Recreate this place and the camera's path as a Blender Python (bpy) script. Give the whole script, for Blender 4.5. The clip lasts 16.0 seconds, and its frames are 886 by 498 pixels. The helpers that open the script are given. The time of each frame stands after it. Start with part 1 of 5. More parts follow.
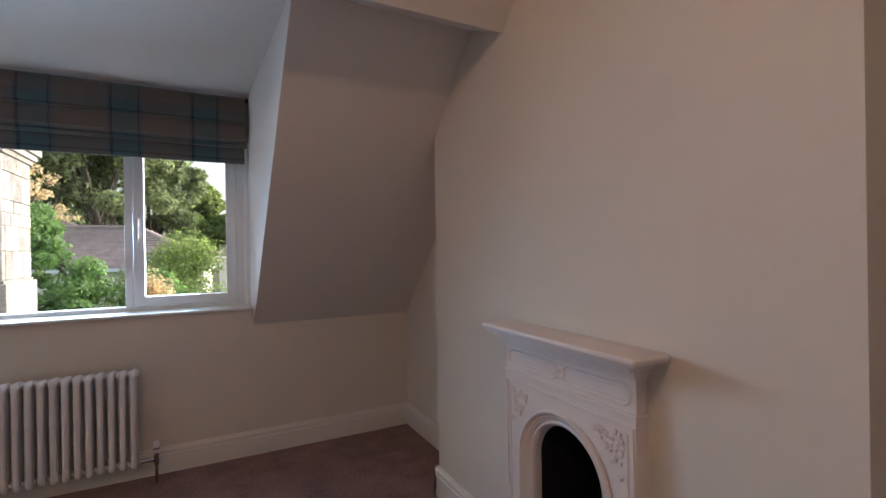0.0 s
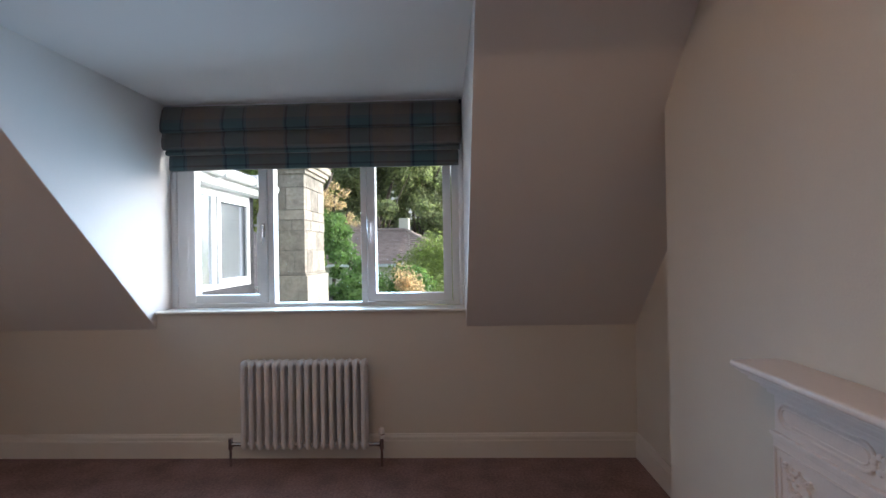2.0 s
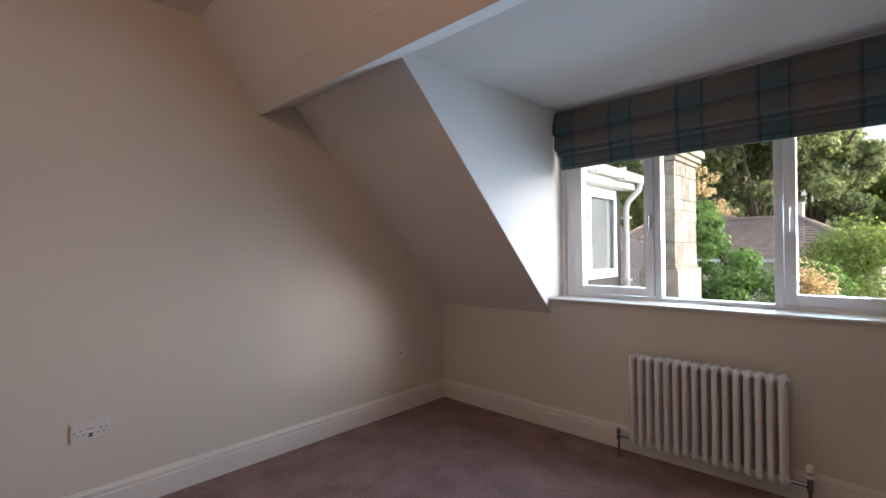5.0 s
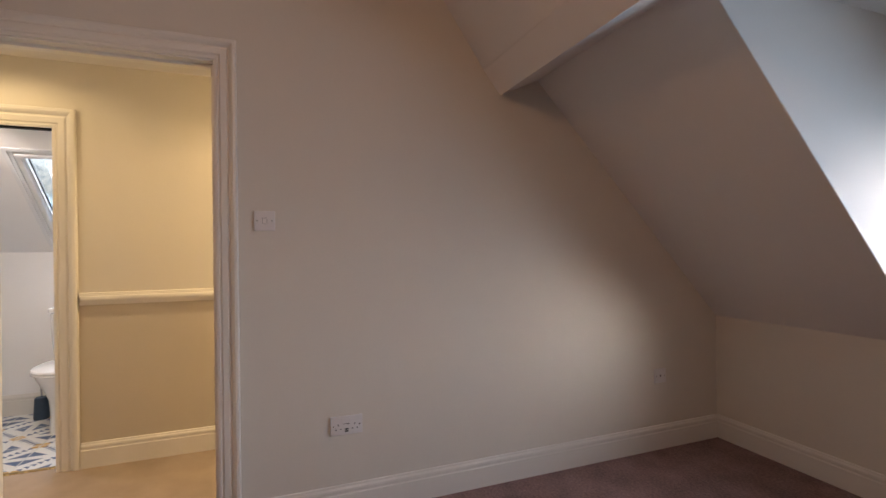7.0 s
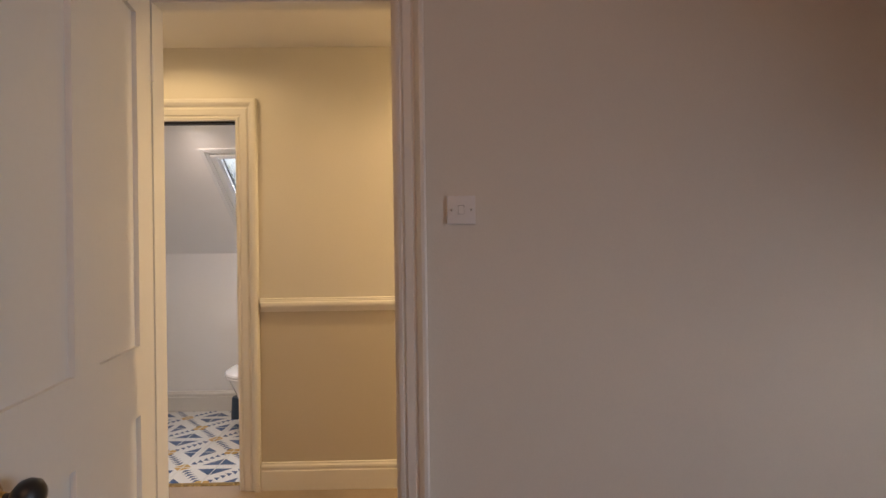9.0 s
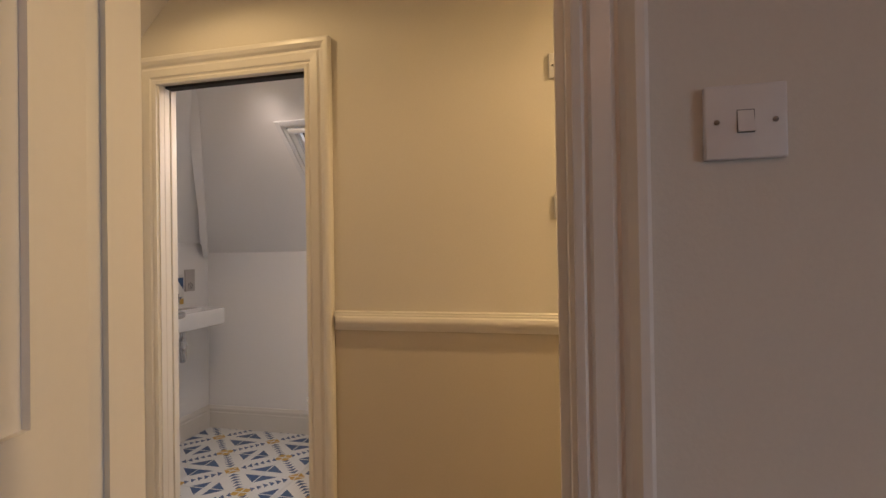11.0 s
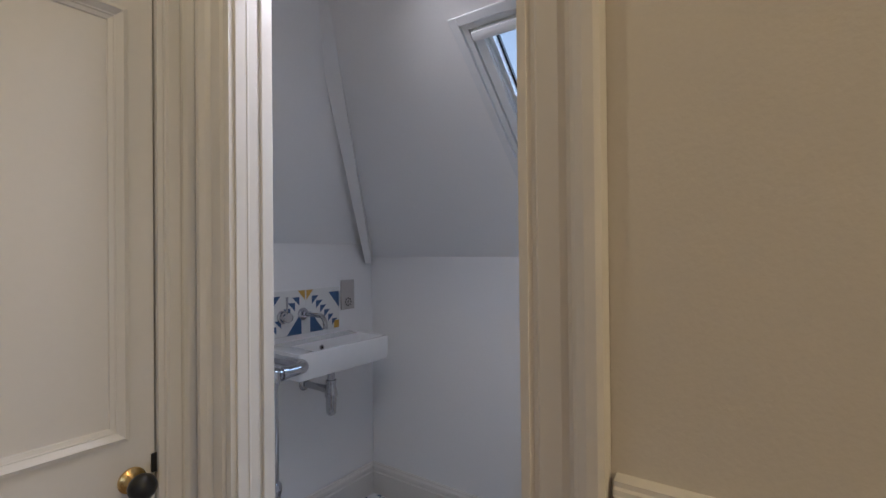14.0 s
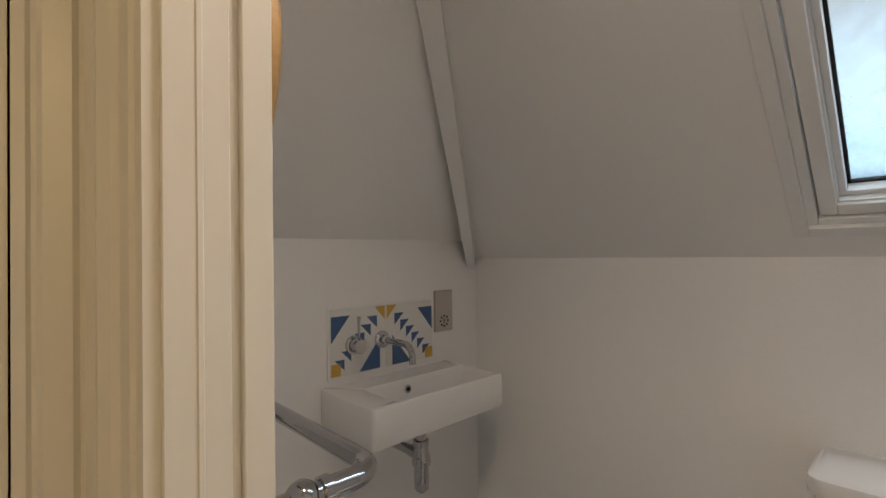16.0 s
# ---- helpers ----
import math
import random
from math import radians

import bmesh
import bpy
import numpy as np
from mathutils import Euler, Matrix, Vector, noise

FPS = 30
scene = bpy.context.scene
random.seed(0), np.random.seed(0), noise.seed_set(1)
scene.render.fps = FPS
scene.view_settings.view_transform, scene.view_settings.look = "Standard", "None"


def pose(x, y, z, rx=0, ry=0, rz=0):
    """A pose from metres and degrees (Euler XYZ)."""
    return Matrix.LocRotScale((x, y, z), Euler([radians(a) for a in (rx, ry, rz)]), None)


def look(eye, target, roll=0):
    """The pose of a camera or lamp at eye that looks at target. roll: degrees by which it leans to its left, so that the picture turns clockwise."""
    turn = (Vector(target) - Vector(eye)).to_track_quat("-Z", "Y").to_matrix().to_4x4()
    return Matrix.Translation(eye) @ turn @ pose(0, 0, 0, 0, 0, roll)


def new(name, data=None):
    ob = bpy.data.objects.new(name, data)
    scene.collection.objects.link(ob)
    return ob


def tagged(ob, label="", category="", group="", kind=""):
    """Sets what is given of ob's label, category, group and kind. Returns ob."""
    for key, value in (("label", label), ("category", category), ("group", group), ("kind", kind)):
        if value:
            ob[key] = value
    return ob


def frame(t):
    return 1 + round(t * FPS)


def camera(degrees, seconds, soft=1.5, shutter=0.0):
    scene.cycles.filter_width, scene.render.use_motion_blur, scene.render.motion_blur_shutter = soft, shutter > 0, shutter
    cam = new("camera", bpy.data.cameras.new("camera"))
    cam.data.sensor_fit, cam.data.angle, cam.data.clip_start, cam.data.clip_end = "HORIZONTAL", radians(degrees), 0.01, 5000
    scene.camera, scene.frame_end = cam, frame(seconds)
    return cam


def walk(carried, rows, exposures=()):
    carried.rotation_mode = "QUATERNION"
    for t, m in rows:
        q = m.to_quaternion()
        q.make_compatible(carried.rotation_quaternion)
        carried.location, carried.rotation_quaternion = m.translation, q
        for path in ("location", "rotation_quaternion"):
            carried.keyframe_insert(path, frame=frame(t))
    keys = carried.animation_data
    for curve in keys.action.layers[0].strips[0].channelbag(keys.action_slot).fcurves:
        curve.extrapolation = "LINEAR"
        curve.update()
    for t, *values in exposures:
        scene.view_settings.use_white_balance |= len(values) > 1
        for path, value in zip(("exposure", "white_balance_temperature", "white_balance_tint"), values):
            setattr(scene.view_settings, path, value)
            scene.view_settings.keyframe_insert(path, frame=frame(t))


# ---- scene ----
# ---- camera ----
cam = camera(88.0, 16.0)
PATH = [
    (0, 0.124, 0.326, 1.216, 89.94, 0.86, -27.53),
    (0.5, 0.227, 0.411, 1.193, 90.20, 0.76, -19.76),
    (1, 0.285, 0.493, 1.203, 90.29, 0.81, -12.67),
    (1.5, 0.327, 0.544, 1.223, 90.20, 0.85, -5.85),
    (2, 0.338, 0.568, 1.229, 90.16, 0.94, 1.80),
    (2.5, 0.328, 0.562, 1.218, 90.42, 0.97, 9.09),
    (3, 0.319, 0.546, 1.218, 90.43, 0.95, 16.00),
    (3.2, 0.313, 0.537, 1.228, 90.28, 1.05, 18.57),
    (5.3, 0.076, 0.552, 1.226, 90.04, 0.65, 48.37),
    (5.5, 0.032, 0.560, 1.231, 90.08, 0.50, 51.36),
    (6, -0.077, 0.540, 1.226, 90.13, 0.43, 56.63),
    (6.5, -0.212, 0.541, 1.216, 90.27, 0.61, 61.07),
    (7, -0.365, 0.622, 1.228, 89.92, 0.66, 69.46),
    (7.5, -0.529, 0.599, 1.225, 89.86, 0.71, 77.62),
    (8, -0.733, 0.531, 1.229, 89.94, 0.61, 82.68),
    (8.5, -0.925, 0.507, 1.228, 90.14, 0.59, 85.47),
    (8.7, -1.005, 0.522, 1.237, 90.13, 0.68, 87.01),
    (10.8, -1.852, 0.401, 1.216, 90.40, 0.88, 100.51),
    (11, -1.925, 0.368, 1.212, 90.42, 0.87, 102.29),
    (11.5, -2.123, 0.213, 1.230, 90.31, 0.68, 105.52),
    (12, -2.303, 0.120, 1.229, 90.61, 0.57, 107.71),
    (12.5, -2.488, 0.036, 1.237, 90.49, 0.59, 111.90),
    (13, -2.666, -0.085, 1.243, 90.52, 0.41, 116.21),
    (13.5, -2.836, -0.177, 1.256, 90.41, 0.53, 119.16),
    (14, -2.990, -0.257, 1.255, 90.40, 0.57, 125.11),
    (14.5, -3.125, -0.403, 1.250, 90.42, 0.79, 131.28),
    (15, -3.244, -0.552, 1.255, 90.59, 0.68, 132.36),
    (15.5, -3.383, -0.640, 1.251, 90.74, 0.83, 134.27),
    (16, -3.451, -0.769, 1.250, 90.69, 0.79, 136.39),
]
EXPOSURES = [(0, 1.7, 5700, 12), (2.5, 1.5, 5500, 8), (5.5, 1.6, 6100, 14), (8.7, 1.25, 6700, 19), (11, 0.8, 6900, 21), (12.5, 0.4, 5700, 14), (14.0, 0.45, 5200, 15), (15.5, 0.3, 6400, 14), (16, 0.45, 6900, 13)]
walk(cam, [(t, pose(*p)) for t, *p in PATH], EXPOSURES)
SKY, SUN = 0.15, 0.45
W_WINDOW, W_ROOF, W_HALL, W_BATH, W_BED = 7.6, 7.5, 22.5, 14.5, 5.7

# ---- world, sun and large lights ----
world = bpy.data.worlds.new("sky")
scene.world = world
world.use_nodes = True
wn = world.node_tree.nodes
sky = wn.new("ShaderNodeTexSky")
sky.sky_type, sky.sun_disc = "NISHITA", False
sky.sun_elevation, sky.sun_rotation = radians(11), radians(66)
sky.dust_density, sky.ozone_density = 6.0, 0.4
# thin high cloud: the sky is paler than a clear one
pale = wn.new("ShaderNodeHueSaturation")
pale.inputs["Saturation"].default_value, pale.inputs["Value"].default_value = 0.45, 1.25
world.node_tree.links.new(sky.outputs[0], pale.inputs["Color"])
world.node_tree.links.new(pale.outputs[0], wn["Background"].inputs[0])
wn["Background"].inputs[1].default_value = SKY

sun = new("sun", bpy.data.lights.new("sun", "SUN"))
sun.data.energy, sun.data.angle, sun.data.color = SUN, radians(30), (0.95, 0.97, 1.0)
sun.matrix_world = look((0, 0, 0), (-0.82, -0.36, -0.17))


def area(name, eye, target, sx, sy, watts, color):
    ob = new(name, bpy.data.lights.new(name, "AREA"))
    ob.data.shape, ob.data.size, ob.data.size_y = "RECTANGLE", sx, sy
    ob.data.energy, ob.data.color = watts, color
    ob.matrix_world = look(eye, target)
    return ob


def spot(name, at, target, watts, color, cone=150, blend=0.6, size=0.04):
    ob = new(name, bpy.data.lights.new(name, "SPOT"))
    ob.data.energy, ob.data.color, ob.data.spot_size, ob.data.spot_blend = watts, color, radians(cone), blend
    ob.data.shadow_soft_size = size
    ob.matrix_world = look(at, target)
    return ob


# skylight through the dormer window and the roof window
day = area("window_daylight", (-0.557, 3.58, 1.29), (-0.75, 2.58, 1.03), 1.30, 0.74, W_WINDOW, (0.58, 0.80, 1.0))
day.data.spread = radians(120)
area("roof_window_daylight", (-4.673, -0.701, 1.921), (-4.004, -0.701, 1.178), 0.56, 0.90, W_ROOF, (0.78, 0.90, 1.0))
for y, k in ((-0.80, 0.22), (1.45, 1.60)):
    spot("hall_downlight_beam", (-3.06, y, 2.295), (-3.06, y, 0), k * W_HALL, (1.0, 0.74, 0.36), 168, 0.35, 0.035)
spot("bathroom_downlight_beam", (-3.80, -0.94, 2.023), (-3.80, -0.94, 0), W_BATH, (1.0, 0.87, 0.75), 158, 1.0, 0.06)
bulb = new("pendant_bulb_light", bpy.data.lights.new("pendant_bulb_light", "POINT"))
bulb.data.energy, bulb.data.color, bulb.data.shadow_soft_size = W_BED, (1.0, 0.55, 0.28), 0.05
bulb.location = (-0.40, 0.45, 2.36)

# ---- materials ----


def mat(name, color, rough=0.5, metal=0.0, vary=0.06, scale=3.0, grain=60.0, bump=0.0, spec=0.5, island=0.0, objrand=0.0, coat=0.0, thin=0.0):
    """A painted, cast or woven surface: colour drift at two scales, fine relief."""
    m = bpy.data.materials.new(name)
    m.use_nodes = True
    nt, n = m.node_tree, m.node_tree.nodes
    b = n["Principled BSDF"]
    b.inputs["Metallic"].default_value, b.inputs["Specular IOR Level"].default_value = metal, spec
    b.inputs["Coat Weight"].default_value = coat
    tc = n.new("ShaderNodeTexCoord")
    big, small = n.new("ShaderNodeTexNoise"), n.new("ShaderNodeTexNoise")
    big.inputs["Scale"].default_value, small.inputs["Scale"].default_value = scale, grain
    big.inputs["Detail"].default_value = small.inputs["Detail"].default_value = 4
    for t in (big, small):
        nt.links.new(tc.outputs["Object"], t.inputs["Vector"])
    add = n.new("ShaderNodeMath")
    add.operation = "ADD"
    nt.links.new(big.outputs[0], add.inputs[0])
    nt.links.new(small.outputs[0], add.inputs[1])
    last = add
    if island or objrand:
        src = n.new("ShaderNodeNewGeometry" if island else "ShaderNodeObjectInfo")
        k = n.new("ShaderNodeMath")
        k.operation = "MULTIPLY_ADD"
        k.inputs[1].default_value = 2 * (island or objrand)
        nt.links.new(src.outputs["Random Per Island" if island else "Random"], k.inputs[0])
        nt.links.new(add.outputs[0], k.inputs[2])
        sub = n.new("ShaderNodeMath")
        sub.operation = "SUBTRACT"
        sub.inputs[1].default_value = island or objrand
        nt.links.new(k.outputs[0], sub.inputs[0])
        last = sub
    rng = n.new("ShaderNodeMapRange")
    rng.inputs[1].default_value, rng.inputs[2].default_value = 0.6, 1.4
    rng.inputs[3].default_value, rng.inputs[4].default_value = 1 - vary, 1 + vary
    nt.links.new(last.outputs[0], rng.inputs[0])
    mul = n.new("ShaderNodeVectorMath")
    mul.operation = "MULTIPLY"
    mul.inputs[0].default_value = color
    nt.links.new(rng.outputs[0], mul.inputs[1])
    nt.links.new(mul.outputs[0], b.inputs["Base Color"])
    rr = n.new("ShaderNodeMapRange")
    rr.inputs[1].default_value, rr.inputs[2].default_value = 0.3, 0.7
    rr.inputs[3].default_value, rr.inputs[4].default_value = max(0, rough - 0.06), min(1, rough + 0.06)
    nt.links.new(big.outputs[0], rr.inputs[0])
    nt.links.new(rr.outputs[0], b.inputs["Roughness"])
    if bump:
        bp = n.new("ShaderNodeBump")
        bp.inputs["Strength"].default_value, bp.inputs["Distance"].default_value = 0.6, bump
        nt.links.new(small.outputs[0], bp.inputs["Height"])
        nt.links.new(bp.outputs[0], b.inputs["Normal"])
    if thin:
        # light passes through a leaf, a little yellower
        tr, mx, warm = n.new("ShaderNodeBsdfTranslucent"), n.new("ShaderNodeMixShader"), n.new("ShaderNodeVectorMath")
        warm.operation = "MULTIPLY"
        warm.inputs[1].default_value = (1.7, 1.8, 1.3)
        nt.links.new(mul.outputs[0], warm.inputs[0])
        nt.links.new(warm.outputs[0], tr.inputs[0])
        mx.inputs[0].default_value = thin
        nt.links.new(b.outputs[0], mx.inputs[1])
        nt.links.new(tr.outputs[0], mx.inputs[2])
        nt.links.new(mx.outputs[0], n["Material Output"].inputs[0])
    return m


def glow(name, color, strength):
    m = bpy.data.materials.new(name)
    m.use_nodes = True
    b = m.node_tree.nodes["Principled BSDF"]
    b.inputs["Emission Color"].default_value, b.inputs["Emission Strength"].default_value = (*color, 1), strength
    b.inputs["Base Color"].default_value = (*color, 1)
    return m


def glass(name, tint=(1, 1, 1), mist=None):
    """Clear pane: transparent with a Fresnel gloss; mist: condensation over its lower part, with runs."""
    m = bpy.data.materials.new(name)
    m.use_nodes = True
    nt, n = m.node_tree, m.node_tree.nodes
    n.remove(n["Principled BSDF"])
    clear, gloss, fr, mix = (n.new("ShaderNode" + k) for k in ("BsdfTransparent", "BsdfGlossy", "Fresnel", "MixShader"))
    clear.inputs[0].default_value = (*tint, 1)
    gloss.inputs["Roughness"].default_value = 0.02
    fr.inputs[0].default_value = 1.45
    body = clear
    if mist:
        lo, hi, y0, y1 = mist
        tc, sep = n.new("ShaderNodeTexCoord"), n.new("ShaderNodeSeparateXYZ")
        nt.links.new(tc.outputs["Object"], sep.inputs[0])
        edge = n.new("ShaderNodeMapRange")
        edge.inputs[1].default_value, edge.inputs[2].default_value = hi, lo
        nt.links.new(sep.outputs[2], edge.inputs[0])
        drops = n.new("ShaderNodeTexNoise")
        drops.inputs["Scale"].default_value, drops.inputs["Detail"].default_value = 38, 6
        nt.links.new(tc.outputs["Object"], drops.inputs["Vector"])
        amt = n.new("ShaderNodeMath")
        amt.operation = "MULTIPLY"
        nt.links.new(edge.outputs[0], amt.inputs[0])
        dr = n.new("ShaderNodeMapRange")
        dr.inputs[1].default_value, dr.inputs[2].default_value = 0.30, 0.62
        dr.inputs[3].default_value, dr.inputs[4].default_value = 0.55, 1.0
        nt.links.new(drops.outputs[0], dr.inputs[0])
        nt.links.new(dr.outputs[0], amt.inputs[1])
        # a clear strip where the pane meets its frame
        strip = n.new("ShaderNodeMapRange")
        strip.inputs[1].default_value, strip.inputs[2].default_value = y0, y1
        nt.links.new(sep.outputs[1], strip.inputs[0])
        amt2 = n.new("ShaderNodeMath")
        amt2.operation = "MULTIPLY"
        nt.links.new(amt.outputs[0], amt2.inputs[0])
        nt.links.new(strip.outputs[0], amt2.inputs[1])
        fog = n.new("ShaderNodeBsdfTranslucent")
        fog.inputs[0].default_value = (0.34, 0.46, 0.52, 1)
        body = n.new("ShaderNodeMixShader")
        nt.links.new(amt2.outputs[0], body.inputs[0])
        nt.links.new(clear.outputs[0], body.inputs[1])
        nt.links.new(fog.outputs[0], body.inputs[2])
    half = n.new("ShaderNodeMath")
    half.operation = "MULTIPLY"
    half.inputs[1].default_value = 0.6
    nt.links.new(fr.outputs[0], half.inputs[0])
    nt.links.new(half.outputs[0], mix.inputs[0])
    nt.links.new(body.outputs[0], mix.inputs[1])
    nt.links.new(gloss.outputs[0], mix.inputs[2])
    nt.links.new(mix.outputs[0], n["Material Output"].inputs[0])
    return m


def plaid(name):
    """Woven wool check in taupe and teal with navy lines."""
    m = bpy.data.materials.new(name)
    m.use_nodes = True
    nt, n = m.node_tree, m.node_tree.nodes
    b = n["Principled BSDF"]
    b.inputs["Roughness"].default_value, b.inputs["Sheen Weight"].default_value = 0.95, 0.3
    tc, sep = n.new("ShaderNodeTexCoord"), n.new("ShaderNodeSeparateXYZ")
    nt.links.new(tc.outputs["UV"], sep.inputs[0])

    def ramp(axis, period, stops):
        f = n.new("ShaderNodeMath")
        f.operation = "DIVIDE"
        f.inputs[1].default_value = period
        nt.links.new(sep.outputs[axis], f.inputs[0])
        g = n.new("ShaderNodeMath")
        g.operation = "FRACT"
        nt.links.new(f.outputs[0], g.inputs[0])
        r = n.new("ShaderNodeValToRGB")
        r.color_ramp.interpolation = "CONSTANT"
        while len(r.color_ramp.elements) < len(stops):
            r.color_ramp.elements.new(0.5)
        for e, (p, c) in zip(r.color_ramp.elements, stops):
            e.position, e.color = p, (*c, 1)
        nt.links.new(g.outputs[0], r.inputs[0])
        return r

    taupe, teal, navy, slate, rust = (0.165, 0.126, 0.104), (0.072, 0.118, 0.124), (0.014, 0.020, 0.038), (0.095, 0.104, 0.112), (0.180, 0.130, 0.092)
    u = ramp(0, 0.39, [(0, navy), (0.035, teal), (0.33, navy), (0.35, slate), (0.39, taupe), (0.60, rust), (0.72, taupe), (0.97, slate)])
    v = ramp(1, 0.25, [(0, taupe), (0.42, slate), (0.50, teal), (0.66, navy), (0.70, teal), (0.86, slate), (0.90, taupe)])
    mixn = n.new("ShaderNodeMix")
    mixn.data_type = "RGBA"
    mixn.inputs["Factor"].default_value = 0.45
    nt.links.new(u.outputs[0], mixn.inputs["A"])
    nt.links.new(v.outputs[0], mixn.inputs["B"])
    weave = n.new("ShaderNodeTexNoise")
    weave.inputs["Scale"].default_value = 380
    nt.links.new(tc.outputs["Object"], weave.inputs["Vector"])
    mul = n.new("ShaderNodeMix")
    mul.data_type, mul.blend_type = "RGBA", "OVERLAY"
    mul.inputs["Factor"].default_value = 0.35
    nt.links.new(mixn.outputs["Result"], mul.inputs["A"])
    nt.links.new(weave.outputs["Color"], mul.inputs["B"])
    nt.links.new(mul.outputs["Result"], b.inputs["Base Color"])
    bp = n.new("ShaderNodeBump")
    bp.inputs["Distance"].default_value = 0.0008
    nt.links.new(weave.outputs[0], bp.inputs["Height"])
    nt.links.new(bp.outputs[0], b.inputs["Normal"])
    return m


WALL = mat("cream_wall_paint", (0.70, 0.66, 0.59), 0.85, vary=0.025, scale=1.2, grain=180, bump=0.0006, spec=0.3)
CEIL = mat("white_ceiling_paint", (0.74, 0.71, 0.68), 0.9, vary=0.02, scale=1.0, grain=160, bump=0.0006, spec=0.25)
DADO_LOW = mat("beige_wall_paint", (0.56, 0.50, 0.41), 0.8, vary=0.025, scale=1.2, grain=180, bump=0.0006, spec=0.3)
BATHW = mat("white_bathroom_paint", (0.87, 0.865, 0.86), 0.75, vary=0.02, scale=1.0, grain=160, bump=0.0005, spec=0.3)
GLOSSW = mat("white_gloss_woodwork", (0.76, 0.73, 0.68), 0.34, vary=0.015, scale=1.5, grain=70, bump=0.0)
UPVC = mat("white_window_paint", (0.80, 0.81, 0.82), 0.35, vary=0.02, scale=2.0, grain=70)
CARPET = mat("taupe_carpet", (0.275, 0.186, 0.178), 0.98, vary=0.42, scale=5.5, grain=75, bump=0.010, spec=0.1)
CARPET_L = mat("beige_carpet", (0.40, 0.32, 0.26), 0.98, vary=0.22, scale=4.5, grain=420, bump=0.006, spec=0.1)
IRONW = mat("white_painted_iron", (0.78, 0.72, 0.69), 0.45, vary=0.035, scale=5, grain=120, bump=0.0006)
IRONB = mat("sooty_cast_iron", (0.010, 0.010, 0.011), 0.75, vary=0.4, scale=6, grain=90, bump=0.002, spec=0.2)
RADW = mat("white_radiator_enamel", (0.78, 0.77, 0.77), 0.28, vary=0.03, scale=6, grain=80)
CHROME = mat("chrome", (0.52, 0.52, 0.54), 0.06, 1.0, vary=0.03, scale=8, grain=60)
BRASS = mat("aged_brass", (0.62, 0.43, 0.17), 0.25, 1.0, vary=0.15, scale=30, grain=200)
EBONY = mat("black_knob_wood", (0.012, 0.011, 0.011), 0.35, vary=0.3, scale=20, grain=150)
PLAST = mat("white_plastic_plate", (0.74, 0.72, 0.71), 0.35, vary=0.02, scale=8, grain=90)
DARK = mat("dark_slot", (0.012, 0.012, 0.014), 0.7, vary=0.2, scale=8, grain=90)
CERAM = mat("white_glazed_ceramic", (0.82, 0.82, 0.82), 0.10, vary=0.015, scale=4, grain=50, coat=0.4)
TILEW = mat("white_tile_glaze", (0.78, 0.78, 0.76), 0.35, vary=0.05, scale=6, grain=140, bump=0.0004, objrand=0.1)
TILEB = mat("blue_tile_glaze", (0.045, 0.105, 0.235), 0.35, vary=0.18, scale=10, grain=140, objrand=0.2)
TILEY = mat("ochre_tile_glaze", (0.60, 0.36, 0.07), 0.35, vary=0.12, scale=10, grain=140, objrand=0.2)
GROUT = mat("pale_grout", (0.52, 0.51, 0.49), 0.9, vary=0.1, scale=8, grain=200, bump=0.001)
BLINDM = plaid("plaid_wool")
PINE = mat("turned_light_wood", (0.48, 0.29, 0.12), 0.45, vary=0.18, scale=9, grain=120)
WALNUT = mat("dark_wood_inlay", (0.10, 0.045, 0.025), 0.5, vary=0.3, scale=14, grain=160)
GLASS = glass("clear_glass")
MISTED = glass("misted_glass", (0.95, 0.98, 1.0), (1.36, 1.66, -0.905, -0.865))
STONE = mat("weathered_limestone", (0.34, 0.31, 0.26), 0.9, vary=0.42, scale=4.5, grain=24, bump=0.01, objrand=0.25)
MORTAR = mat("old_mortar", (0.30, 0.28, 0.24), 0.95, vary=0.2, scale=6, grain=60, bump=0.004)
ROOFT = mat("brown_roof_tile", (0.40, 0.31, 0.27), 0.9, vary=0.2, scale=0.6, grain=9, bump=0.004, island=0.35)
SLATE = mat("grey_roof_slate", (0.10, 0.095, 0.10), 0.8, vary=0.25, scale=2, grain=18, bump=0.004, objrand=0.3)
LEAD = mat("dark_lead_cladding", (0.035, 0.035, 0.042), 0.6, vary=0.2, scale=2, grain=40, bump=0.002)
RENDER = mat("cream_render", (0.74, 0.70, 0.58), 0.9, vary=0.1, scale=1.0, grain=30, bump=0.004)
GRASS = mat("rough_lawn", (0.07, 0.11, 0.035), 0.95, vary=0.35, scale=0.3, grain=6, bump=0.02)
BARK = mat("grey_brown_bark", (0.10, 0.08, 0.06), 0.95, vary=0.35, scale=3, grain=30, bump=0.02)
LEAF_D = mat("dark_beech_leaves", (0.245, 0.275, 0.150), 0.6, vary=0.45, scale=0.25, grain=3, island=0.45, thin=0.5)
LEAF_M = mat("mid_green_leaves", (0.175, 0.265, 0.095), 0.55, vary=0.40, scale=0.5, grain=5, island=0.45, thin=0.5)
LEAF_Y = mat("yellow_green_leaves", (0.24, 0.29, 0.10), 0.55, vary=0.35, scale=0.6, grain=6, island=0.45, thin=0.5)
LEAF_O = mat("fading_orange_blossom", (0.56, 0.43, 0.29), 0.7, vary=0.35, scale=0.9, grain=8, island=0.45, thin=0.4)
LAMPON = glow("lit_lamp_face", (1.0, 0.88, 0.66), 9.0)

# ---- building blocks ----


def bm_new():
    return bmesh.new()


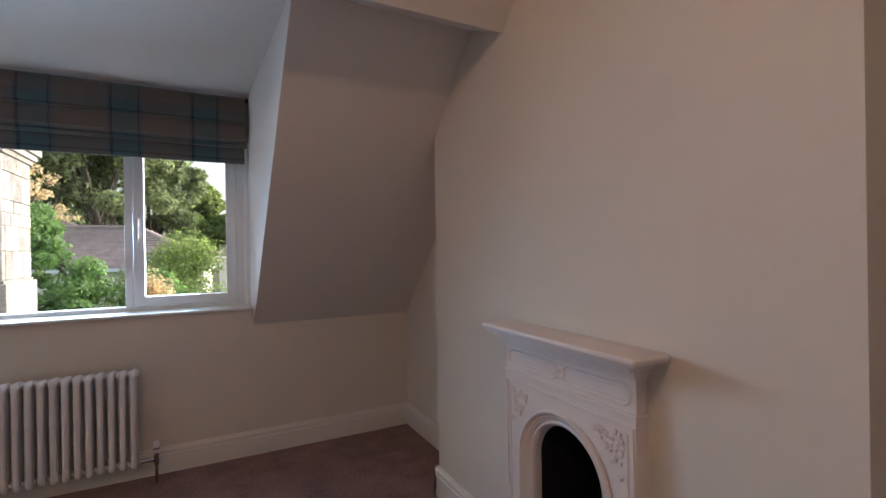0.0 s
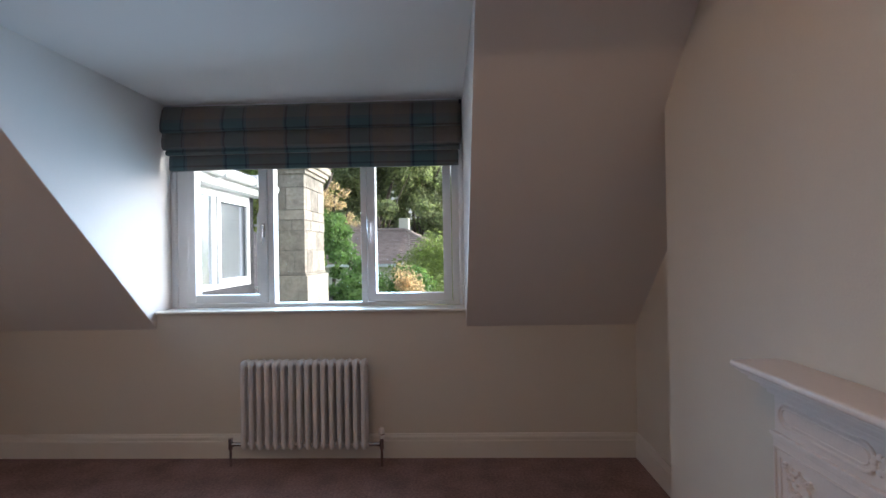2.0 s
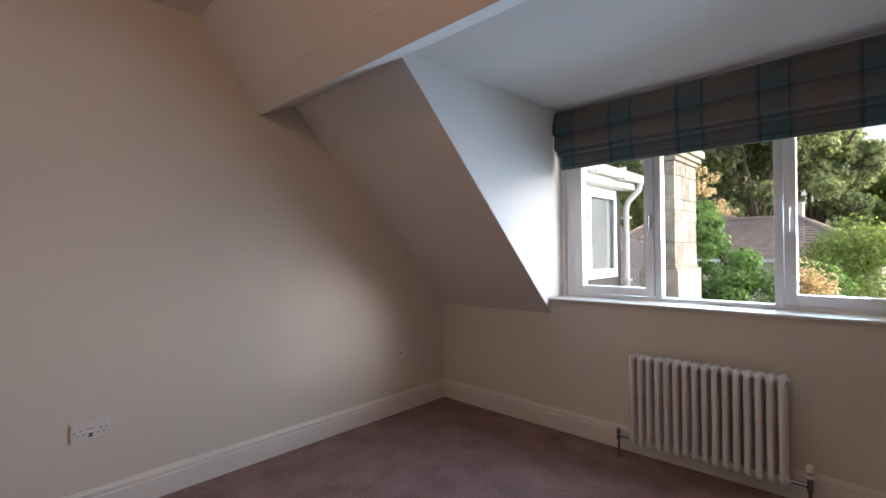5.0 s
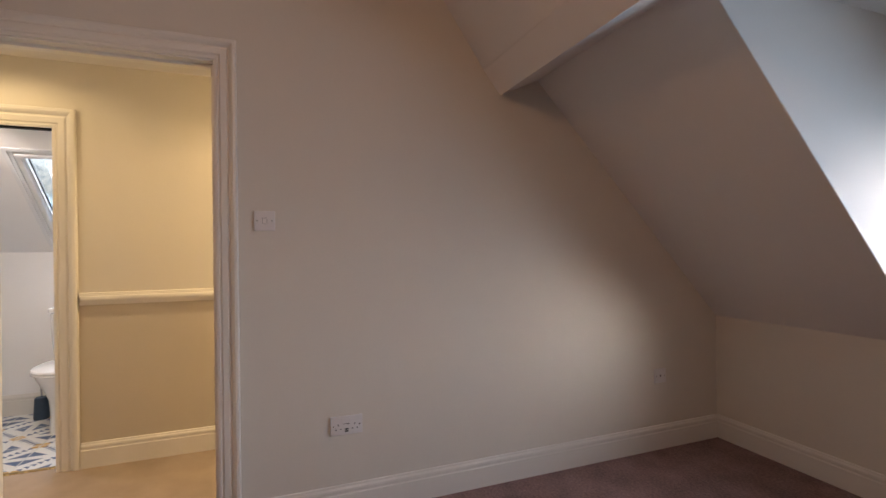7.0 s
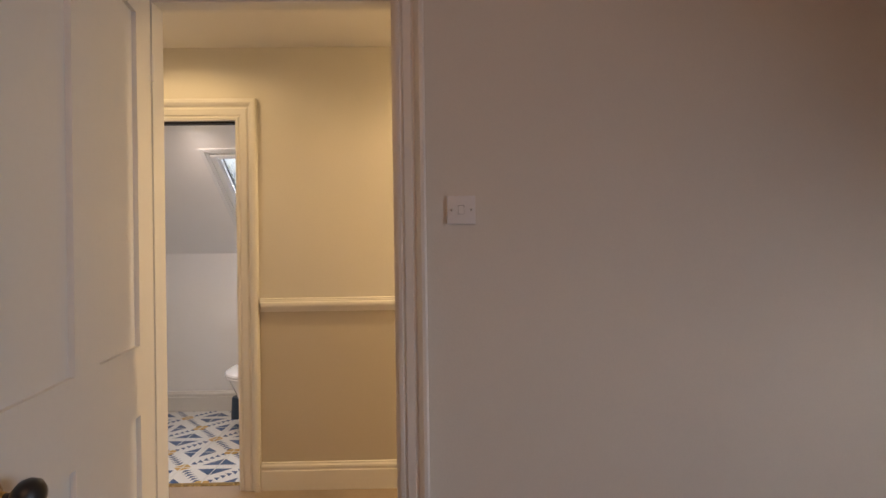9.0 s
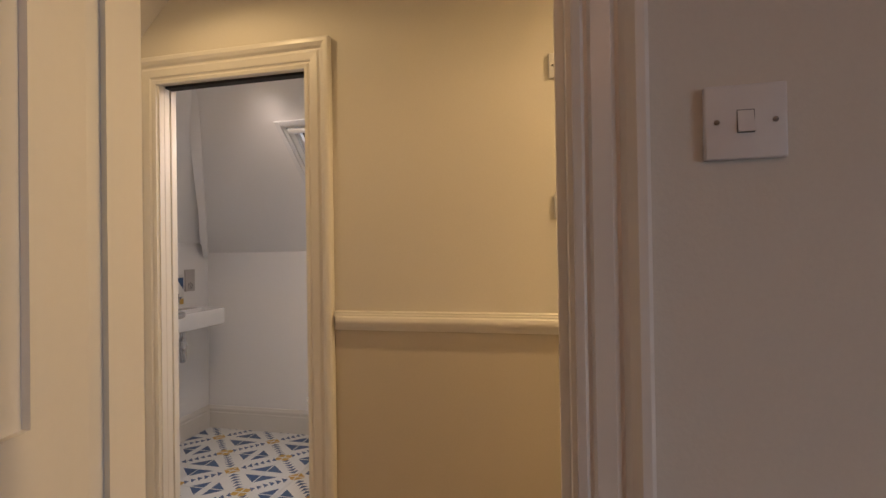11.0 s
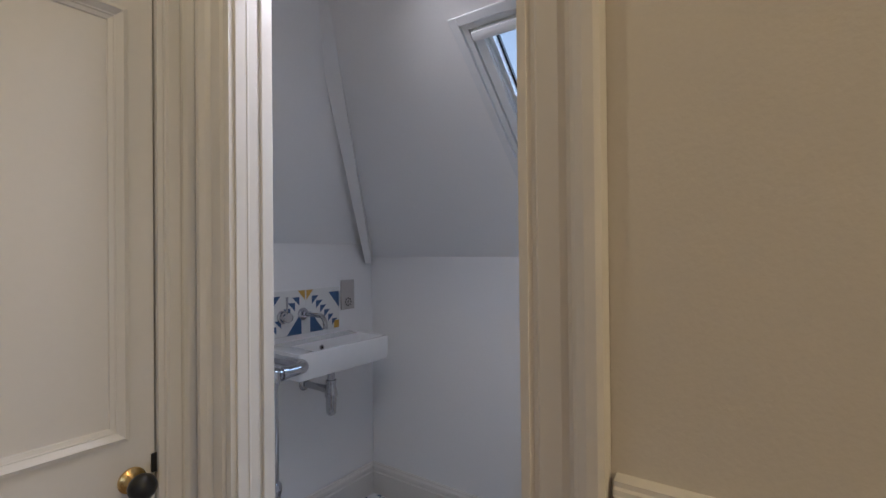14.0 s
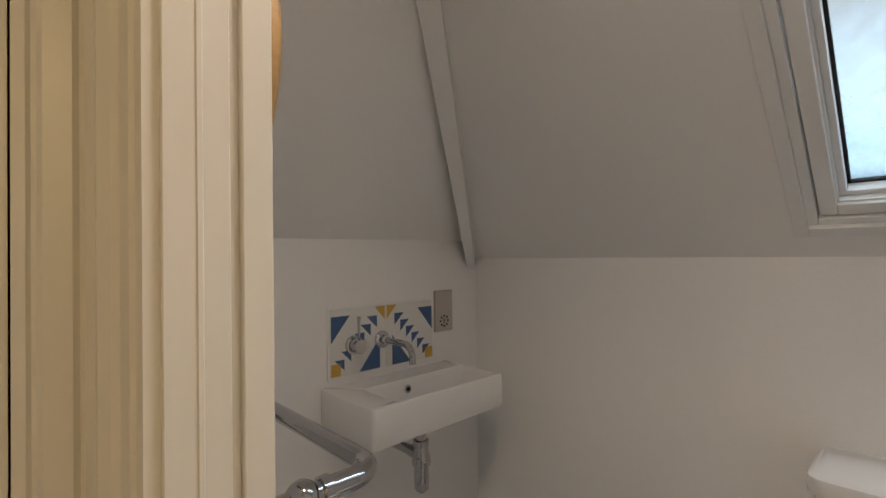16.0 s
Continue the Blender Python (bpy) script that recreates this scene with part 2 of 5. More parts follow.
def box(bm, x0, x1, y0, y1, z0, z1, bevel=0.0, seg=2):
    vs = [bm.verts.new((x, y, z)) for z in (z0, z1) for y in (y0, y1) for x in (x0, x1)]
    fs = [bm.faces.new([vs[i] for i in f]) for f in ((0, 2, 3, 1), (4, 5, 7, 6), (0, 1, 5, 4), (2, 6, 7, 3), (0, 4, 6, 2), (1, 3, 7, 5))]
    if bevel:
        bmesh.ops.bevel(bm, geom=list({e for f in fs for e in f.edges}), offset=bevel, segments=seg, affect="EDGES", profile=0.6)
    return bm


def prism(bm, poly, axis, a0, a1):
    """A polygon in the two other axes (in their order) drawn out along axis."""
    def at(p, a):
        q = list(p)
        q.insert("xyz".index(axis), a)
        return bm.verts.new(q)
    lo, hi = [at(p, a0) for p in poly], [at(p, a1) for p in poly]
    n = len(poly)
    bm.faces.new(lo), bm.faces.new(hi[::-1])
    for i in range(n):
        bm.faces.new((lo[i], hi[i], hi[(i + 1) % n], lo[(i + 1) % n]))
    return bm


def lathe(bm, prof, m=None, seg=24):
    """Turns (radius, height) about z, then lays it by m."""
    m = m or Matrix()
    rings = []
    for r, h in prof:
        if r < 1e-5:
            rings.append([bm.verts.new(m @ Vector((0, 0, h)))])
        else:
            rings.append([bm.verts.new(m @ Vector((r * math.cos(2 * math.pi * i / seg), r * math.sin(2 * math.pi * i / seg), h))) for i in range(seg)])
    for a, b in zip(rings, rings[1:]):
        for i in range(seg):
            j = (i + 1) % seg
            if len(a) == 1 and len(b) > 1:
                bm.faces.new((a[0], b[i], b[j]))
            elif len(b) == 1 and len(a) > 1:
                bm.faces.new((a[i], b[0], a[j]))
            elif len(a) > 1:
                bm.faces.new((a[i], b[i], b[j], a[j]))
    for r, flip in ((rings[0], True), (rings[-1], False)):
        if len(r) > 1:
            bm.faces.new(r[::-1] if flip else r)
    return bm


def tube(bm, pts, r, seg=14):
    """A round bar along points; r may be a list."""
    pts = [Vector(p) for p in pts]
    rs = r if isinstance(r, (list, tuple)) else [r] * len(pts)
    rings, side = [], None
    for i, p in enumerate(pts):
        d = (pts[min(i + 1, len(pts) - 1)] - pts[max(i - 1, 0)]).normalized()
        if side is None:
            side = d.orthogonal().normalized()
        side = (side - d * side.dot(d)).normalized()
        up = d.cross(side)
        rings.append([bm.verts.new(p + rs[i] * (side * math.cos(2 * math.pi * k / seg) + up * math.sin(2 * math.pi * k / seg))) for k in range(seg)])
    for a, b in zip(rings, rings[1:]):
        for k in range(seg):
            bm.faces.new((a[k], a[(k + 1) % seg], b[(k + 1) % seg], b[k]))
    bm.faces.new(rings[0][::-1]), bm.faces.new(rings[-1])
    return bm


def arc(c, r, a0, a1, n, u, v):
    """Points of a circle's arc about c in the plane of u and v, degrees."""
    c, u, v = Vector(c), Vector(u), Vector(v)
    return [c + r * (math.cos(radians(a0 + (a1 - a0) * i / n)) * u + math.sin(radians(a0 + (a1 - a0) * i / n)) * v) for i in range(n + 1)]


def mesh_of(name, bm, material, smooth=False):
    bmesh.ops.recalc_face_normals(bm, faces=bm.faces[:])
    me = bpy.data.meshes.new(name)
    bm.to_mesh(me)
    bm.free()
    for m in material if isinstance(material, (list, tuple)) else (material,):
        me.materials.append(m)
    if smooth:
        for p in me.polygons:
            p.use_smooth = True
        me.set_sharp_from_angle(angle=radians(40))
    return me


def part(name, bm, material, parent, label="", smooth=False):
    """Links a bmesh, drawn in the parent's own axes, as one part."""
    ob = new(name, mesh_of(name, bm, material, smooth))
    ob.parent = parent
    if label:
        ob["label"] = label
    return ob


def wpart(name, bm, material, parent, label="", smooth=False):
    """As part(), for a bmesh drawn in world axes under a thing that stands unturned at its base."""
    ob = part(name, bm, material, parent, label, smooth)
    root = parent
    off = Vector()
    while root:
        off += root.matrix_basis.translation + root.matrix_parent_inverse.translation
        root = root.parent
    ob.matrix_parent_inverse = Matrix.Translation(-off)
    return ob


def thing(name, at, label, category, group=""):
    ob = new(name)
    ob.empty_display_size = 0.1
    ob.location = at
    ob.matrix_basis = Matrix.Translation(at)
    return tagged(ob, label, category, group)


def setting(name, bm, material, label, category, smooth=False):
    return tagged(new(name, mesh_of(name, bm, material, smooth)), label, category, kind="structure")

# ---- the large structure ----
XW, XWH, XB, XBI, XBW = -2.519, -2.639, -3.541, -3.618, -4.765   # west wall, its hall face, bathroom wall, its inner face, far wall
YN, YS, XE, XC = 3.302, -1.70, 1.379, 1.14                       # window wall, south wall, east wall, chimney breast
CX0, CX1, ZD = -1.495, 0.38, 2.17                                # dormer cheeks and dormer ceiling
YHS, YHN = -1.36, 2.2                                            # ends of the hall
DY0, DY1, DZ = -0.365, 0.400, 2.03                               # bedroom doorway
BY0, BY1, BZ = -1.185, -0.522, 1.933                             # bathroom doorway
YBS, YBN = -1.969, -0.10                                         # bathroom ends


def slope_z(y):
    return 0.775 + 1.035 * (YN - y)


floor = setting("floor", box(bm_new(), XW - 0.06, 1.6, -1.9, 3.6, -0.12, 0.0), CARPET, "taupe wool carpet with flattened pile and footmarks", "carpet")
setting("landing_floor", box(bm_new(), XB - 0.06, XW - 0.0605, -1.9, 3.6, -0.12, 0.0), CARPET_L, "pale beige carpet of the landing", "carpet")
bath_floor = setting("bathroom_floor", box(bm_new(), XBW - 0.1, XB - 0.0605, YBS - 0.1, YBN + 0.1, -0.12, -0.006), GROUT, "pale grouted bathroom floor bed under patterned tiles", "floor")

bm = bm_new()
box(bm, XWH, XW, -1.9, DY0 - 0.02, 0, 2.75)
box(bm, XWH, XW, DY1 + 0.02, 3.6, 0, 2.75)
box(bm, XWH, XW, DY0 - 0.02, DY1 + 0.02, DZ + 0.02, 2.75)
setting("wall_west", bm, WALL, "cream painted plaster wall with a doorway to the landing", "wall")

bm = bm_new()
box(bm, XW, CX0, YN, YN + 0.26, 0, 0.80)
box(bm, CX0, CX1, YN, YN + 0.26, 0, 0.866)
box(bm, CX1, 1.6, YN, YN + 0.26, 0, 0.80)
setting("wall_north", bm, WALL, "cream painted low wall under the dormer window", "wall")
setting("wall_east", box(bm_new(), XE, 1.6, YS, YN, 0, 2.75), WALL, "cream painted plaster wall behind the chimney breast", "wall")
setting("wall_south", box(bm_new(), XW, XE, YS - 0.15, YS, 0, 2.75), WALL, "cream painted plaster end wall of the bedroom", "wall")

FY, FW, FZ = 1.42, 0.145, 0.66      # fireplace centre, half width of its arch, arch top
CY0, CY1 = 0.69, 2.35
bm = bm_new()
fa, fb = FY - FW - 0.03, FY + FW + 0.03
prism(bm, [(CY0, 0), (fa, 0), (fa, FZ + 0.03), (fb, FZ + 0.03), (fb, 0), (CY1, 0), (CY1, 2.75), (CY0, 2.75)], "x", XC, XE)
setting("chimney_breast", bm, WALL, "cream painted plaster chimney breast with a fireplace", "chimney breast")


def cheek_x(y):
    """The east cheek of the dormer stands a little open towards the room."""
    return CX1 + 0.044 * (YN + 0.1 - y) / (YN - 1.85)


def roof_piece(bm, x0, x1, ylow, yhigh):
    prism(bm, [(ylow, slope_z(ylow)), (yhigh, slope_z(yhigh)), (yhigh, slope_z(yhigh) + 0.18), (ylow, slope_z(ylow) + 0.18)], "x", x0, x1)


bm = bm_new()
roof_piece(bm, XW, CX0 - 0.003, YN + 0.1, 1.2)
vs = [bm.verts.new((x, y, slope_z(y) + k)) for y, x0 in ((YN + 0.1, cheek_x(YN + 0.1)), (1.2, cheek_x(1.95))) for x in (x0 + 0.003, XE) for k in (0, 0.18)]
for f in ((0, 4, 6, 2), (1, 3, 7, 5), (0, 1, 5, 4), (2, 6, 7, 3), (0, 2, 3, 1), (4, 5, 7, 6)):
    bm.faces.new([vs[i] for i in f])
roof_piece(bm, CX0 - 0.003, CX1 + 0.044, 1.95, 1.2)
setting("sloping_ceiling", bm, CEIL, "white painted sloping attic ceiling either side of the dormer", "ceiling")

for name, x0, x1 in (("dormer_cheek_west", CX0 - 0.1, CX0), ("dormer_cheek_east", CX1, CX1 + 0.1)):
    bm = prism(bm_new(), [(1.9, slope_z(1.9) + 0.003), (1.9, 2.3), (YN + 0.26, 2.3), (YN + 0.26, 0.8), (YN - 0.02, slope_z(YN - 0.02) + 0.003)], "x", x0, x1)
    for v in bm.verts:
        v.co.x += cheek_x(v.co.y) - CX1 if x0 > 0 else 0
    setting(name, bm, CEIL, "white painted triangular cheek of the dormer", "dormer cheek")
setting("dormer_ceiling", box(bm_new(), CX0 - 0.08, CX1 + 0.08, 1.95, YN + 0.25, ZD, ZD + 0.1), CEIL, "flat white dormer ceiling above the window", "ceiling")
bm = bm_new()
prism(bm, [(1.76, 2.03), (1.99, 2.135), (1.99, 2.45), (1.62, 2.45), (1.665, 2.15)], "x", XW, XE)
setting("purlin_beam", bm, CEIL, "white boxed purlin beam crossing the sloping ceiling", "beam")
bm = bm_new()
prism(bm, [(1.669, 2.147), (1.43, 2.5), (1.43, 2.62), (1.72, 2.3)], "x", XW, XE)
setting("upper_sloping_ceiling", bm, CEIL, "white painted upper slope above the beam", "ceiling")
setting("ceiling", box(bm_new(), XW, XE, YS, 1.44, 2.5, 2.6), CEIL, "flat white painted bedroom ceiling", "ceiling")

# landing
bm = bm_new()
box(bm, XBI, XB, YHS - 0.12, BY0 - 0.02, 0.968, 2.4)
box(bm, XBI, XB, BY1 + 0.02, YHN, 0.968, 2.4)
box(bm, XBI, XB, BY0 - 0.02, BY1 + 0.02, BZ + 0.02, 2.4)
setting("wall_landing", bm, WALL, "pale cream landing wall above the dado rail", "wall")
bm = bm_new()
box(bm, XBI, XB - 0.001, YHS - 0.12, BY0 - 0.02, 0, 0.968)
box(bm, XBI, XB - 0.001, BY1 + 0.02, YHN, 0, 0.968)
setting("wall_landing_lower", bm, DADO_LOW, "beige landing wall below the dado rail", "wall")
setting("wall_landing_north", box(bm_new(), XB, XWH, YHN, YHN + 0.12, 0, 2.4), WALL, "cream end wall of the landing", "wall")
SDX0, SDX1, SDZ = -3.452, -2.752, 1.865
bm = bm_new()
box(bm, XB, SDX0 - 0.004, YHS - 0.12, YHS, 0, 2.4)
box(bm, SDX1 + 0.004, XWH, YHS - 0.12, YHS, 0, 2.4)
box(bm, SDX0 - 0.004, SDX1 + 0.004, YHS - 0.12, YHS, SDZ + 0.004, 2.4)
setting("wall_landing_south", bm, WALL, "cream end wall of the landing round a closed door", "wall")
# unseen slab added right behind the shut door to close off its gaps
setting("landing_door_backing", box(bm_new(), XB, XWH, YHS - 0.20, YHS - 0.121, 0, 2.4), WALL, "unseen backing added to close the space behind the shut door", "wall")
bm = bm_new()
prism(bm, [(YHS, 2.05), (YHS, 2.45), (YHN, 2.45), (YHN, 2.31), (-1.10, 2.31)], "x", XB, XWH)
setting("landing_ceiling", bm, CEIL, "white landing ceiling sloping down at one end", "ceiling")

# bathroom: low walls, two slopes that meet in a hip, flat ceiling
ZK, SK, ZKS, SKS, ZBC = 1.233, 0.90, 1.30, 1.11, 2.035
SY0, SY1 = -0.962, -0.440                     # roof window opening
SX0, SX1 = -4.711, -4.034


def west_z(x):
    return ZK + SK * (x - XBW)


def roof_strip(bm, x0, x1, y0, y1, up=0.16):
    prism(bm, [(x0, west_z(x0)), (x1, west_z(x1)), (x1, west_z(x1) + up), (x0, west_z(x0) + up)], "y", y0, y1)


XTOP = XBW + (ZBC - ZK) / SK
setting("wall_bathroom_west", box(bm_new(), XBW - 0.15, XBW, YBS, YBN, 0, ZK + 0.1), BATHW, "white painted low bathroom wall", "wall")
setting("wall_bathroom_south", box(bm_new(), XBW - 0.15, XBI, YBS - 0.15, YBS, 0, ZKS + 0.1), BATHW, "white painted low bathroom wall behind the basin", "wall")
setting("wall_bathroom_north", box(bm_new(), XBW - 0.15, XBI, YBN, YBN + 0.12, 0, 2.3), BATHW, "white painted bathroom end wall", "wall")
bm = bm_new()
box(bm, XBI - 0.012, XBI - 0.001, YBS, BY0 - 0.02, 0, 2.3)
box(bm, XBI - 0.012, XBI - 0.001, BY1 + 0.02, YBN, 0, 2.3)
box(bm, XBI - 0.012, XBI - 0.001, BY0 - 0.02, BY1 + 0.02, BZ + 0.02, 2.3)
setting("wall_bathroom_east", bm, BATHW, "white painted bathroom side of the sliding door wall", "wall")
bm = bm_new()
roof_strip(bm, XBW - 0.05, XTOP, YBS - 0.1, SY0)
roof_strip(bm, XBW - 0.05, XTOP, SY1, YBN)
roof_strip(bm, XBW - 0.05, SX0, SY0, SY1)
roof_strip(bm, SX1, XTOP, SY0, SY1)
setting("bathroom_slope_west", bm, BATHW, "white painted slope holding the roof window", "ceiling")
bm = bm_new()
ys = YBS + (ZBC - ZKS) / SKS
prism(bm, [(YBS - 0.05, ZKS - 0.05 * SKS), (ys, ZBC), (ys, ZBC + 0.16), (YBS - 0.05, ZKS + 0.1)], "x", XBW - 0.1, XBI - 0.012)
setting("bathroom_slope_south", bm, BATHW, "white painted slope above the basin wall", "ceiling")
setting("bathroom_ceiling", box(bm_new(), XTOP - 0.03, XBI - 0.012, ys - 0.02, YBN, ZBC, ZBC + 0.1), BATHW, "flat white bathroom ceiling with a downlight", "ceiling")
# boxed hip rafter along the meeting of the slopes
bm = bm_new()
a, b = Vector((-4.735, -1.935, 1.215)), Vector((-3.845, -1.295, 2.075))
d = (b - a).normalized()
w = d.cross(Vector((0, 0, 1))).normalized() * 0.034
u = d.cross(w.normalized()) * 0.03
if u.z < 0:
    u = -u
vs = [bm.verts.new(p + s * w + k * u) for p, t in ((a, 0.1), (b, -0.8)) for s, k in ((t, -0.6), (1, -0.6), (1, 2.5), (t, 2.5))]
for f in ((0, 1, 2, 3), (7, 6, 5, 4), (0, 4, 5, 1), (1, 5, 6, 2), (2, 6, 7, 3), (3, 7, 4, 0)):
    bm.faces.new([vs[i] for i in f])
setting("hip_rafter", bm, BATHW, "white boxed hip rafter between two slopes", "rafter")

# skirting boards
SKIRT = [(0, 0), (0.018, 0), (0.018, 0.100), (0.014, 0.104), (0.014, 0.112), (0.017, 0.116), (0.016, 0.126), (0.010, 0.133), (0.008, 0.140), (0, 0.142)]


def skirt_run(bm, p, q, nx, ny, k=1.0, back=0.0):
    """A moulded board from p to q on a wall whose face looks along (nx, ny)."""
    rows = [[bm.verts.new((e[0] + nx * h, e[1] + ny * h, z * k)) for h, z in SKIRT] for e in (p, q)]
    for i in range(len(SKIRT) - 1):
        bm.faces.new((rows[0][i], rows[1][i], rows[1][i + 1], rows[0][i + 1]))
    bm.faces.new(rows[0]), bm.faces.new(rows[1][::-1])


def skirting(name, runs, k=1.0, label="white gloss moulded skirting board"):
    for r in runs:
        bm = bm_new()
        skirt_run(bm, *r, k)
        setting(name, bm, GLOSSW, label, "skirting")


skirting("baseboard_bedroom", [((XW, YN - 0.017), (XW, DY1 + 0.095), 1, 0), ((XW, DY0 - 0.095), (XW, YS), 1, 0), ((XW, YN), (XE, YN), 0, -1), ((XE, YN - 0.017), (XE, CY1), -1, 0),
                               ((XE, CY1), (XC - 0.018, CY1), 0, 1), ((XC, CY1 + 0.0175), (XC, FY + 0.36), -1, 0), ((XC, FY - 0.36), (XC, CY0 - 0.0175), -1, 0), ((XC - 0.018, CY0), (XE, CY0), 0, -1),
                               ((XE, CY0), (XE, YS), -1, 0), ((XW, YS), (XE, YS), 0, 1)])
skirting("baseboard_landing", [((XB, BY1 + 0.118), (XB, YHN), 1, 0), ((XWH, DY1 + 0.1), (XWH, YHN), -1, 0), ((XWH, YHS), (XWH, DY0 - 0.1), -1, 0)])
skirting("baseboard_bathroom", [((XBW, YBS), (XBW, YBN), 1, 0), ((XBW, YBS), (XBI - 0.012, YBS), 0, 1), ((XBI - 0.012, YBS), (XBI - 0.012, BY0 - 0.02), -1, 0), ((XBW, YBN), (XBI - 0.012, YBN), 0, -1)], 1.1)

# dado rail
DADO = [(0, 0.925), (0.010, 0.928), (0.014, 0.938), (0.024, 0.946), (0.033, 0.956), (0.035, 0.966), (0.030, 0.976), (0.018, 0.980), (0.018, 0.986), (0.014, 0.988), (0.014, 0.994), (0.008, 0.996), (0, 0.998)]
bm = bm_new()
rows = [[bm.verts.new((XB + h, y + (0.012 if h > 0.02 and i == 0 else 0), z)) for h, z in DADO] for i, y in enumerate((BY1 + 0.121, YHN))]
for i in range(len(DADO) - 1):
    bm.faces.new((rows[0][i], rows[1][i], rows[1][i + 1], rows[0][i + 1]))
bm.faces.new(rows[0]), bm.faces.new(rows[1][::-1])
setting("dado_rail", bm, GLOSSW, "cream gloss moulded dado rail", "dado rail", True)

# architraves: a moulded frame mitred at the head
ARCH = [(0.0, 0.0), (0.0, 0.012), (0.010, 0.014), (0.014, 0.010), (0.018, 0.010), (0.022, 0.016), (0.044, 0.018), (0.050, 0.013), (0.054, 0.013), (0.060, 0.022), (0.070, 0.030), (0.080, 0.030), (0.085, 0.026), (0.085, 0.0)]


def architrave(bm, a0, a1, top, put, k=1.0):
    """put(a, h, z): the place of a point a along the wall, h proud of it, z up."""
    paths = []
    for d, h in ARCH:
        d *= k
        paths.append([bm.verts.new(put(*p)) for p in ((a0 - d, h, 0), (a0 - d, h, top + d), (a1 + d, h, top + d), (a1 + d, h, 0))])
    for p, q in zip(paths, paths[1:]):
        for i in range(3):
            bm.faces.new((p[i], p[i + 1], q[i + 1], q[i]))
    bm.faces.new([p[0] for p in paths]), bm.faces.new([p[3] for p in paths][::-1])


def lining(bm, x0, x1, y0, y1, top, t=0.02):
    box(bm, x0, x1, y0 - t, y0, 0, top + t)
    box(bm, x0, x1, y1, y1 + t, 0, top + t)
    box(bm, x0, x1, y0, y1, top, top + t)


door_frame = thing("door_1", (XW, 0, 0), "white gloss moulded door frame of the bedroom", "door frame")
door_frame["kind"] = "structure"
bm = bm_new()
lining(bm, XWH - 0.001, XW + 0.001, DY0, DY1, DZ)
box(bm, XWH + 0.04, XWH + 0.075, DY0, DY0 + 0.012, 0, DZ)
box(bm, XWH + 0.04, XWH + 0.075, DY1 - 0.012, DY1, 0, DZ)
box(bm, XWH + 0.04, XWH + 0.075, DY0 + 0.012, DY1 - 0.012, DZ - 0.012, DZ)
wpart("door_lining", bm, GLOSSW, door_frame)
bm = bm_new()
architrave(bm, DY0 - 0.006, DY1 + 0.006, DZ + 0.006, lambda a, h, z: (XW + 0.001 + h, a, z))
wpart("architrave", bm, GLOSSW, door_frame)
bm = bm_new()
architrave(bm, DY0 - 0.006, DY1 + 0.006, DZ + 0.006, lambda a, h, z: (XWH - 0.001 - h, a, z))
wpart("architrave", bm, GLOSSW, door_frame)
bm = box(bm_new(), XW - 0.045, XW - 0.012, DY1 - 0.0015, DY1 + 0.001, 0.80, 0.88)
wpart("strike_plate", bm, BRASS, door_frame, "brass strike plate")

bath_frame = thing("door_2", (XB, 0, 0), "cream gloss frame of a pocket sliding door, slid away", "door frame")
bath_frame["kind"] = "structure"
bm = bm_new()
box(bm, XB - 0.052, XB + 0.001, BY0 - 0.02, BY0, 0, BZ, 0.0012, 1)
box(bm, XB - 0.030, XB - 0.024, BY0 - 0.01, BY0 + 0.0015, 0, BZ, 0.0012, 1)
box(bm, XBI - 0.013, XB - 0.062, BY0 - 0.02, BY0, 0, BZ, 0.0012, 1)
box(bm, XB - 0.062, XB - 0.052, BY0 - 0.02, BY0 - 0.016, 0, BZ)
box(bm, XBI - 0.013, XB + 0.001, BY1, BY1 + 0.02, 0, BZ)
box(bm, XB - 0.034, XB + 0.001, BY0 - 0.02, BY1 + 0.02, BZ, BZ + 0.02)
box(bm, XBI - 0.013, XB - 0.070, BY0 - 0.02, BY1 + 0.02, BZ, BZ + 0.02)
wpart("door_lining", bm, GLOSSW, bath_frame)
wpart("sliding_track", box(bm_new(), XB - 0.066, XB - 0.030, BY0 + 0.001, BY1 - 0.001, BZ - 0.010, BZ + 0.012), DARK, bath_frame, "dark metal sliding door track")
wpart("sliding_door_edge", box(bm_new(), XB - 0.0615, XB - 0.0525, BY0 - 0.0155, BY0 - 0.008, 0.008, BZ - 0.004), GLOSSW, bath_frame, "edge of the white sliding door in its pocket")
bm = bm_new()
architrave(bm, BY0 - 0.006, BY1 + 0.006, BZ - 0.006, lambda a, h, z: (XB + 0.001 + h, a, z), 1.28)
wpart("architrave", bm, GLOSSW, bath_frame)
wpart("strike_plate", box(bm_new(), XB - 0.063, XB - 0.045, BY1 - 0.0015, BY1 + 0.001, 0.775, 0.83), BRASS, bath_frame, "brass strike plate")
wpart("threshold_strip", box(bm_new(), XB - 0.075, XB - 0.045, BY0, BY1, -0.005, 0.004, 0.002), BRASS, bath_frame, "brass threshold strip")

# ---- doors ----


